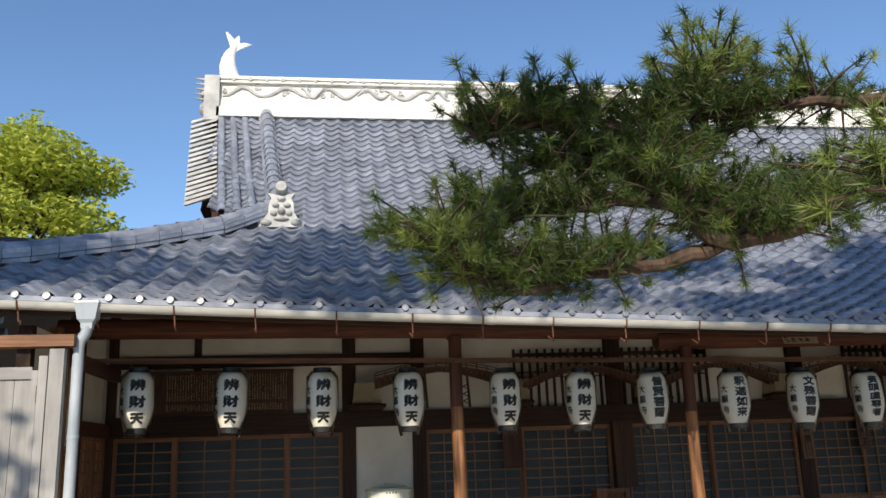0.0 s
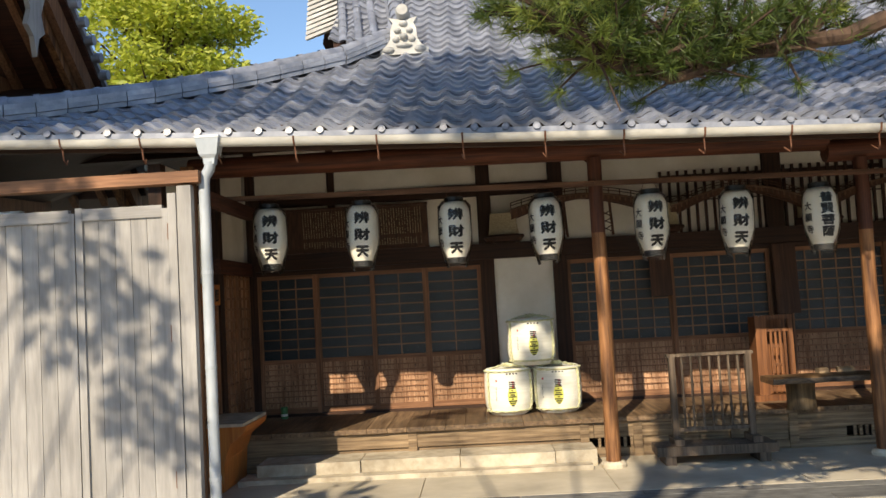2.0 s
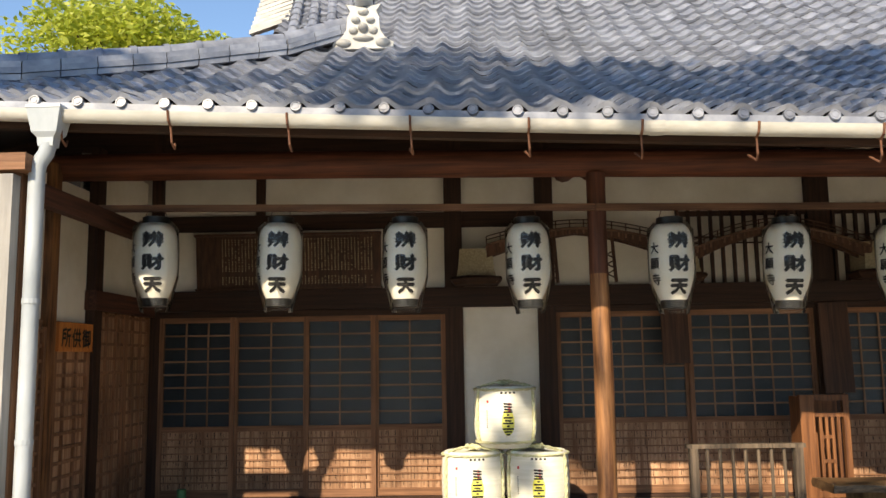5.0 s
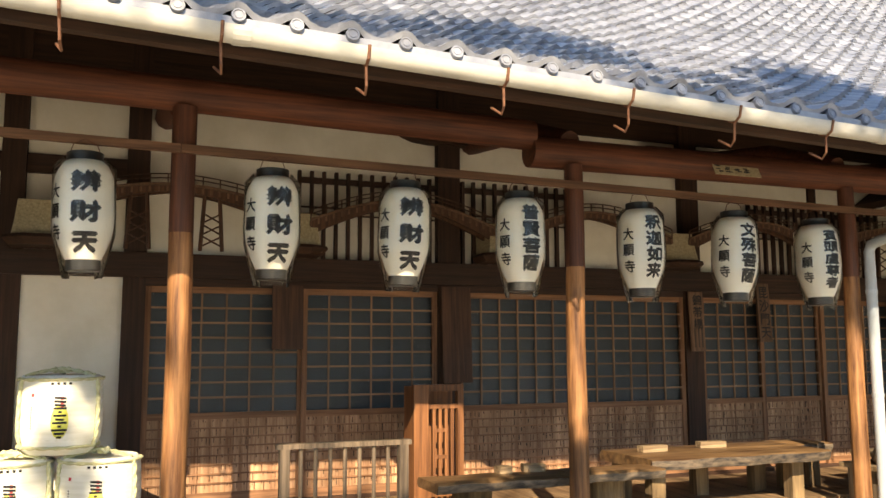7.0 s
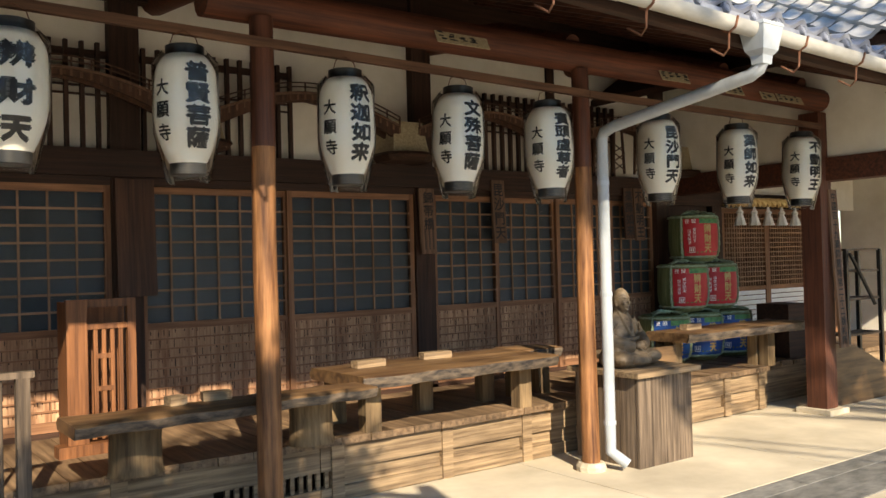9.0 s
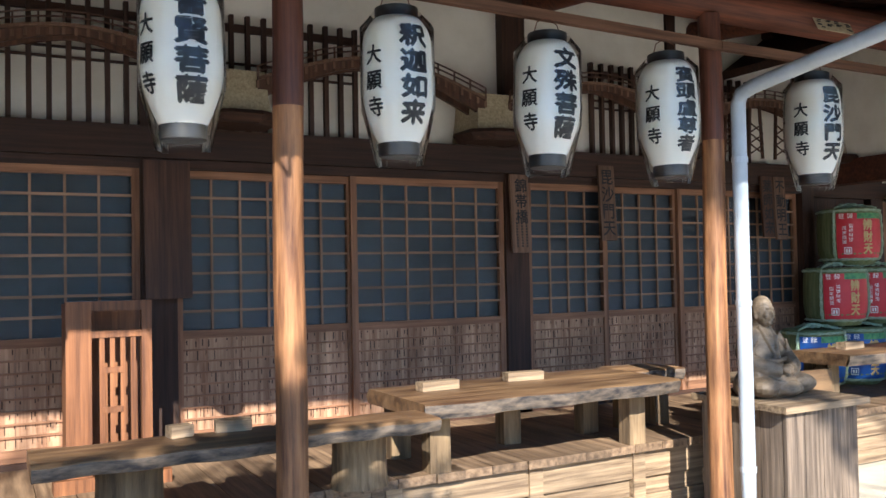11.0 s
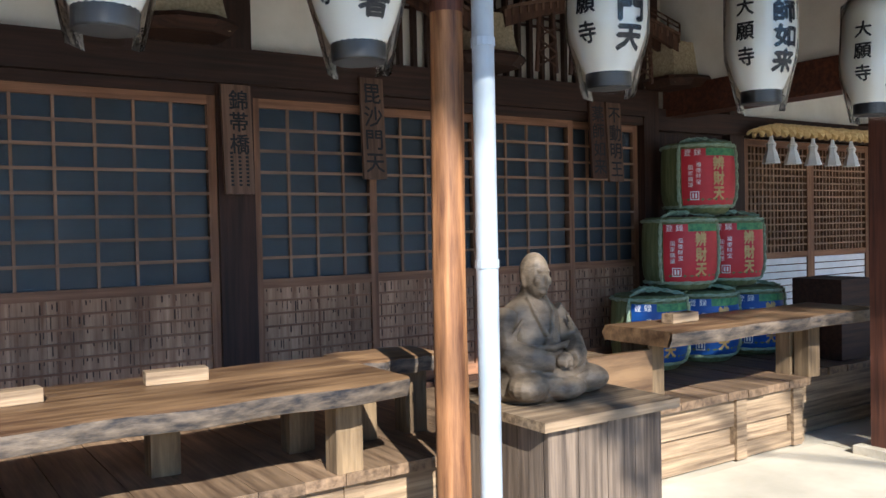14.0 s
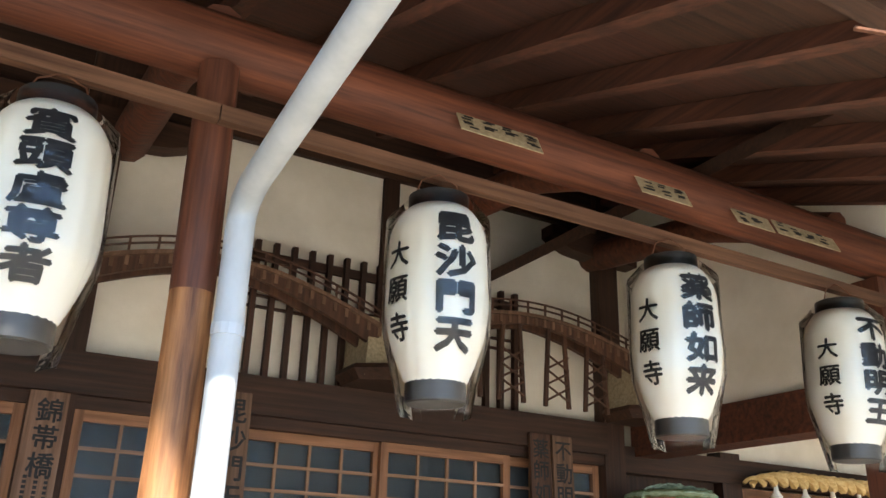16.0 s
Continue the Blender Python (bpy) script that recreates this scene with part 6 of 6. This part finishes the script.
bar("body_wall", gable, M_PLASTER, GX - 4.0, GX - 1.25, 7.6, 12.0, 0.0, 4.0, 0)


# ---- trees ----
def leaf_cloud(verts, faces, c, r, n, size, rng, flat=0.75):
    for i in range(n):
        v = Vector((rng.gauss(0, 1), rng.gauss(0, 1), rng.gauss(0, 1))).normalized() * (rng.random() ** 0.4)
        p = Vector(c) + Vector((v.x * r, v.y * r, v.z * r * flat))
        a = Vector((rng.gauss(0, 1), rng.gauss(0, 1), rng.gauss(0, 0.5))).normalized()
        b = Vector((rng.gauss(0, 1), rng.gauss(0, 1), rng.gauss(0, 1))).cross(a).normalized()
        s = size * (0.6 + 0.8 * rng.random())
        k = len(verts)
        verts += [p + a * s, p + b * s * 0.42, p - a * s, p - b * s * 0.42]
        faces.append((k, k + 1, k + 2, k + 3))


def broadleaf(name, label, base, height, clumps, mat, seed, size, n, trunk_r=0.25, limb_r=0.08):
    rng = random.Random(seed)
    t = thing(name, label, "tree")
    base = Vector(base)
    top = base + Vector((0, 0, height))
    bm = bmesh.new()
    tube(bm, [base, base.lerp(top, 0.3) + Vector((0.1, 0.05, 0)), base.lerp(top, 0.65) + Vector((-0.1, 0.1, 0)), top], [trunk_r * 1.3, trunk_r, trunk_r * 0.6, trunk_r * 0.15], 10)
    part("trunk", bm, M_BARK, t, smooth=True)
    for c, r in clumps:
        c = Vector(c)
        s = base.lerp(top, min(0.9, max(0.25, (c.z - base.z) / height - 0.2)))
        bm = bmesh.new()
        tube(bm, [s, s.lerp(c, 0.5) + Vector((0, 0, 0.25)), c], [limb_r, limb_r * 0.6, 0.012], 6)
        part("limb", bm, M_BARK, t, smooth=True)
    lv, lf = [], []
    for c, r in clumps:
        leaf_cloud(lv, lf, c, r, int(n * r * r), size, rng)
    quick_mesh("crown", lv, lf, mat, t)
    return t


rng = random.Random(21)
clumps = []
for i in range(70):
    a, u = rng.random() * 6.283, rng.random()
    rr = 3.6 * math.sqrt(rng.random())
    z = 6.2 + 5.2 * u
    k = math.sqrt(max(0.05, 1 - ((z - 7.6) / 4.0) ** 2))
    clumps.append(((-8.0 + rr * k * math.cos(a), 24.5 + rr * k * math.sin(a) * 0.8, z), 0.75 + 0.35 * rng.random()))
broadleaf("broadleaf_tree", "sunlit yellow-green broadleaf tree behind the roof", (-8.0, 24.8, 0), 10.5, clumps, M_LEAF, 4, 0.11, 420, 0.35)
clumps = [((-14.5 + 4 * rng.random(), 23 + 3 * rng.random(), 4 + 5 * rng.random()), 1.1) for i in range(26)]
broadleaf("broadleaf_tree", "green broadleaf tree behind the neighbouring building", (-13, 24.5, 0), 8.5, clumps, M_LEAF, 5, 0.12, 260, 0.3)
clumps = [((-6.0 + 2.6 * rng.random(), 9.6 + 1.2 * rng.random(), 1.6 + 1.0 * rng.random()), 0.5) for i in range(12)]
broadleaf("shrub", "green shrub growing beyond the gate", (-4.6, 10.2, 0), 2.6, clumps, M_SHADELEAF, 6, 0.06, 500, 0.06, 0.02)

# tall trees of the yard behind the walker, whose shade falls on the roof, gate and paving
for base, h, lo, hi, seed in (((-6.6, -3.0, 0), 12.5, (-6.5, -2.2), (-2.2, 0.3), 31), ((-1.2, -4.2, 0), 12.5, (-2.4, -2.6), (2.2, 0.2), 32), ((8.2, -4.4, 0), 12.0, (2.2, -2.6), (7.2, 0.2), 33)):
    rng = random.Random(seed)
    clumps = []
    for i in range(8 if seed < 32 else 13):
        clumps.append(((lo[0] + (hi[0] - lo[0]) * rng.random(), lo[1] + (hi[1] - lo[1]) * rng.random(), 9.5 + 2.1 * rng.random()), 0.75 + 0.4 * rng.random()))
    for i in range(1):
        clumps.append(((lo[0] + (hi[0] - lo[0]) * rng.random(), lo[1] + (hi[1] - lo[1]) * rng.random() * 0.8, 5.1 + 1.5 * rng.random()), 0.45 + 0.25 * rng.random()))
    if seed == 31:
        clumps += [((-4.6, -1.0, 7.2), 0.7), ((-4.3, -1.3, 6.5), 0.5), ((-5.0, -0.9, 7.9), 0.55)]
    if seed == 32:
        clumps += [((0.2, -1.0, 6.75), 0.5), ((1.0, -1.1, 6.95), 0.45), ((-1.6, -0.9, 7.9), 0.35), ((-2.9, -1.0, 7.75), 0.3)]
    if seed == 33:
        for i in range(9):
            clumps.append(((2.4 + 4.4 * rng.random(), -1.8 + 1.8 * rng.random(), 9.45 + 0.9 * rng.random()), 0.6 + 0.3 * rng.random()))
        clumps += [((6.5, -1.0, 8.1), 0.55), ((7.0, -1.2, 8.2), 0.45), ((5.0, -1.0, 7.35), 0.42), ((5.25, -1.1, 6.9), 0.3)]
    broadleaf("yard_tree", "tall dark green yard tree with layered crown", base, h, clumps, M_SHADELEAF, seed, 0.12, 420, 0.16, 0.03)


# ---- pine reaching in over the yard ----
pine = thing("pine_tree", "spreading pine with a low crooked limb over the yard", "tree")
TRUNK = [(4.84, 2.5, 0), (4.79, 2.6, 1.0), (4.94, 2.75, 2.0), (4.69, 3.0, 2.75), (4.44, 3.2, 3.3), (4.49, 3.3, 3.8)]
bm = bmesh.new()
tube(bm, TRUNK, [0.22, 0.18, 0.17, 0.15, 0.12, 0.06], 12)
part("trunk", bm, M_BARK, pine, smooth=True)
BOUGHS = [
    ([(4.45, 3.1, 3.05), (3.9, 3.5, 3.22), (3.5, 3.6, 2.98), (3.15, 3.7, 2.90), (2.85, 3.7, 3.08), (2.72, 3.7, 3.28), (2.74, 3.7, 3.55)], 0.085),
    ([(3.15, 3.7, 2.90), (2.75, 3.75, 2.80), (2.3, 3.8, 2.74), (1.95, 3.7, 2.66), (1.65, 3.6, 2.72), (1.45, 3.5, 2.86)], 0.045),
    ([(2.75, 3.7, 3.15), (2.4, 3.75, 3.12), (2.0, 3.8, 3.10), (1.7, 3.8, 3.02)], 0.035),
    ([(2.74, 3.7, 3.5), (2.4, 3.7, 3.62), (2.05, 3.7, 3.60), (1.75, 3.75, 3.52)], 0.04),
    ([(2.74, 3.7, 3.5), (3.0, 3.7, 3.8), (3.3, 3.8, 4.0)], 0.035),
    ([(4.35, 3.3, 3.6), (3.9, 3.6, 3.75), (3.4, 3.7, 3.72), (3.0, 3.75, 3.66)], 0.05),
    ([(2.74, 3.7, 3.4), (2.45, 3.75, 3.40), (2.15, 3.8, 3.36)], 0.03),
    ([(3.4, 3.7, 3.72), (3.1, 3.9, 3.5), (2.8, 4.0, 3.36)], 0.03),
    ([(3.5, 3.6, 2.98), (3.38, 3.95, 3.1), (3.2, 4.25, 3.2)], 0.022),
    ([(4.55, 3.0, 2.75), (4.0, 2.3, 2.76), (3.4, 1.85, 2.72), (3.0, 1.65, 2.62), (2.70, 1.60, 2.56)], 0.04),
    ([(3.9, 3.5, 3.2), (4.0, 4.1, 3.3), (3.7, 4.6, 3.25)], 0.04),
]
rng = random.Random(11)
tufts = []
for pts, r in BOUGHS:
    bm = bmesh.new()
    pts = [Vector(p) + Vector((0.14, 0, 0)) for p in pts]
    fine = []
    for a, b in zip(pts, pts[1:]):
        for k in range(3):
            fine.append(a.lerp(b, k / 3) + Vector((rng.gauss(0, 0.012), rng.gauss(0, 0.012), rng.gauss(0, 0.012))))
    fine.append(pts[-1])
    n = len(fine)
    tube(bm, fine, [r * (1 - 0.75 * i / (n - 1)) for i in range(n)], 8)
    # twigs
    for i in range(n):
        if i < n * 0.22:
            continue
        for k in range(19):
            d = Vector((rng.gauss(-0.15, 0.8), rng.gauss(0, 0.7), rng.gauss(0.5, 0.4))).normalized()
            L = 0.12 + 0.34 * rng.random()
            e = fine[i] + d * L
            tube(bm, [fine[i], fine[i].lerp(e, 0.5) + Vector((0, 0, 0.02)), e], [0.010, 0.007, 0.004], 4)
            tufts.append((e, (d + Vector((0, 0, 0.5))).normalized()))
            if rng.random() < 0.75:
                f = fine[i].lerp(e, 0.55) + Vector((rng.gauss(0, 0.05), rng.gauss(0, 0.05), 0.04))
                tufts.append((f, (d + Vector((rng.gauss(0, 0.5), rng.gauss(0, 0.5), 0.6))).normalized()))
    part("limb", bm, M_BARK, pine, smooth=True)


def needles(verts, faces, p, d, n, L, rng):
    for i in range(n):
        w = (d * 0.55 + Vector((rng.gauss(0, 0.6), rng.gauss(0, 0.6), rng.gauss(0, 0.6)))).normalized()
        s = Vector((rng.gauss(0, 1), rng.gauss(0, 1), rng.gauss(0, 1))).cross(w).normalized() * 0.0027
        o = p - d * 0.06 * rng.random()
        k = len(verts)
        verts += [o + s, o - s, o + w * L * (0.7 + 0.4 * rng.random()) + Vector((0, 0, -0.008))]
        faces.append((k, k + 1, k + 2))


old_v, old_f, new_v, new_f = [], [], [], []
for p, d in tufts:
    if p.z < (2.36 if p.y < 2.2 else 2.56) or (p.y > 4.35 and p.z < 3.5):
        continue
    tip = (p.x < 1.80 or p.y < 2.2 or p.z > 3.95) and rng.random() < 0.75 or rng.random() < 0.08
    needles(new_v if tip else old_v, new_f if tip else old_f, p, d, 56, 0.10 if tip else 0.092, rng)
quick_mesh("needles", old_v, old_f, M_NEEDLE, pine, "dark green pine needles")
quick_mesh("young_needles", new_v, new_f, M_TIP, pine, "bright young pine needles")

# enclosing far treeline round the yard
belt = thing("backdrop", "distant dark green trees round the yard", "trees", kind="structure")
lv, lf = [], []
rng = random.Random(77)
for k in range(150):
    a = math.pi * (1.02 + 0.96 * k / 150)
    R = 42 + 6 * rng.random()
    leaf_cloud(lv, lf, (5 + R * math.cos(a), R * math.sin(a), 2.0 + 3 * rng.random()), 2.6, 60, 0.7, rng, 0.8)
quick_mesh("foliage", lv, lf, M_SHADELEAF, belt)

# ---- nearest roof tiles, one by one ----
for m in near_tiles:
    share("tile", tile_me, roof, m)
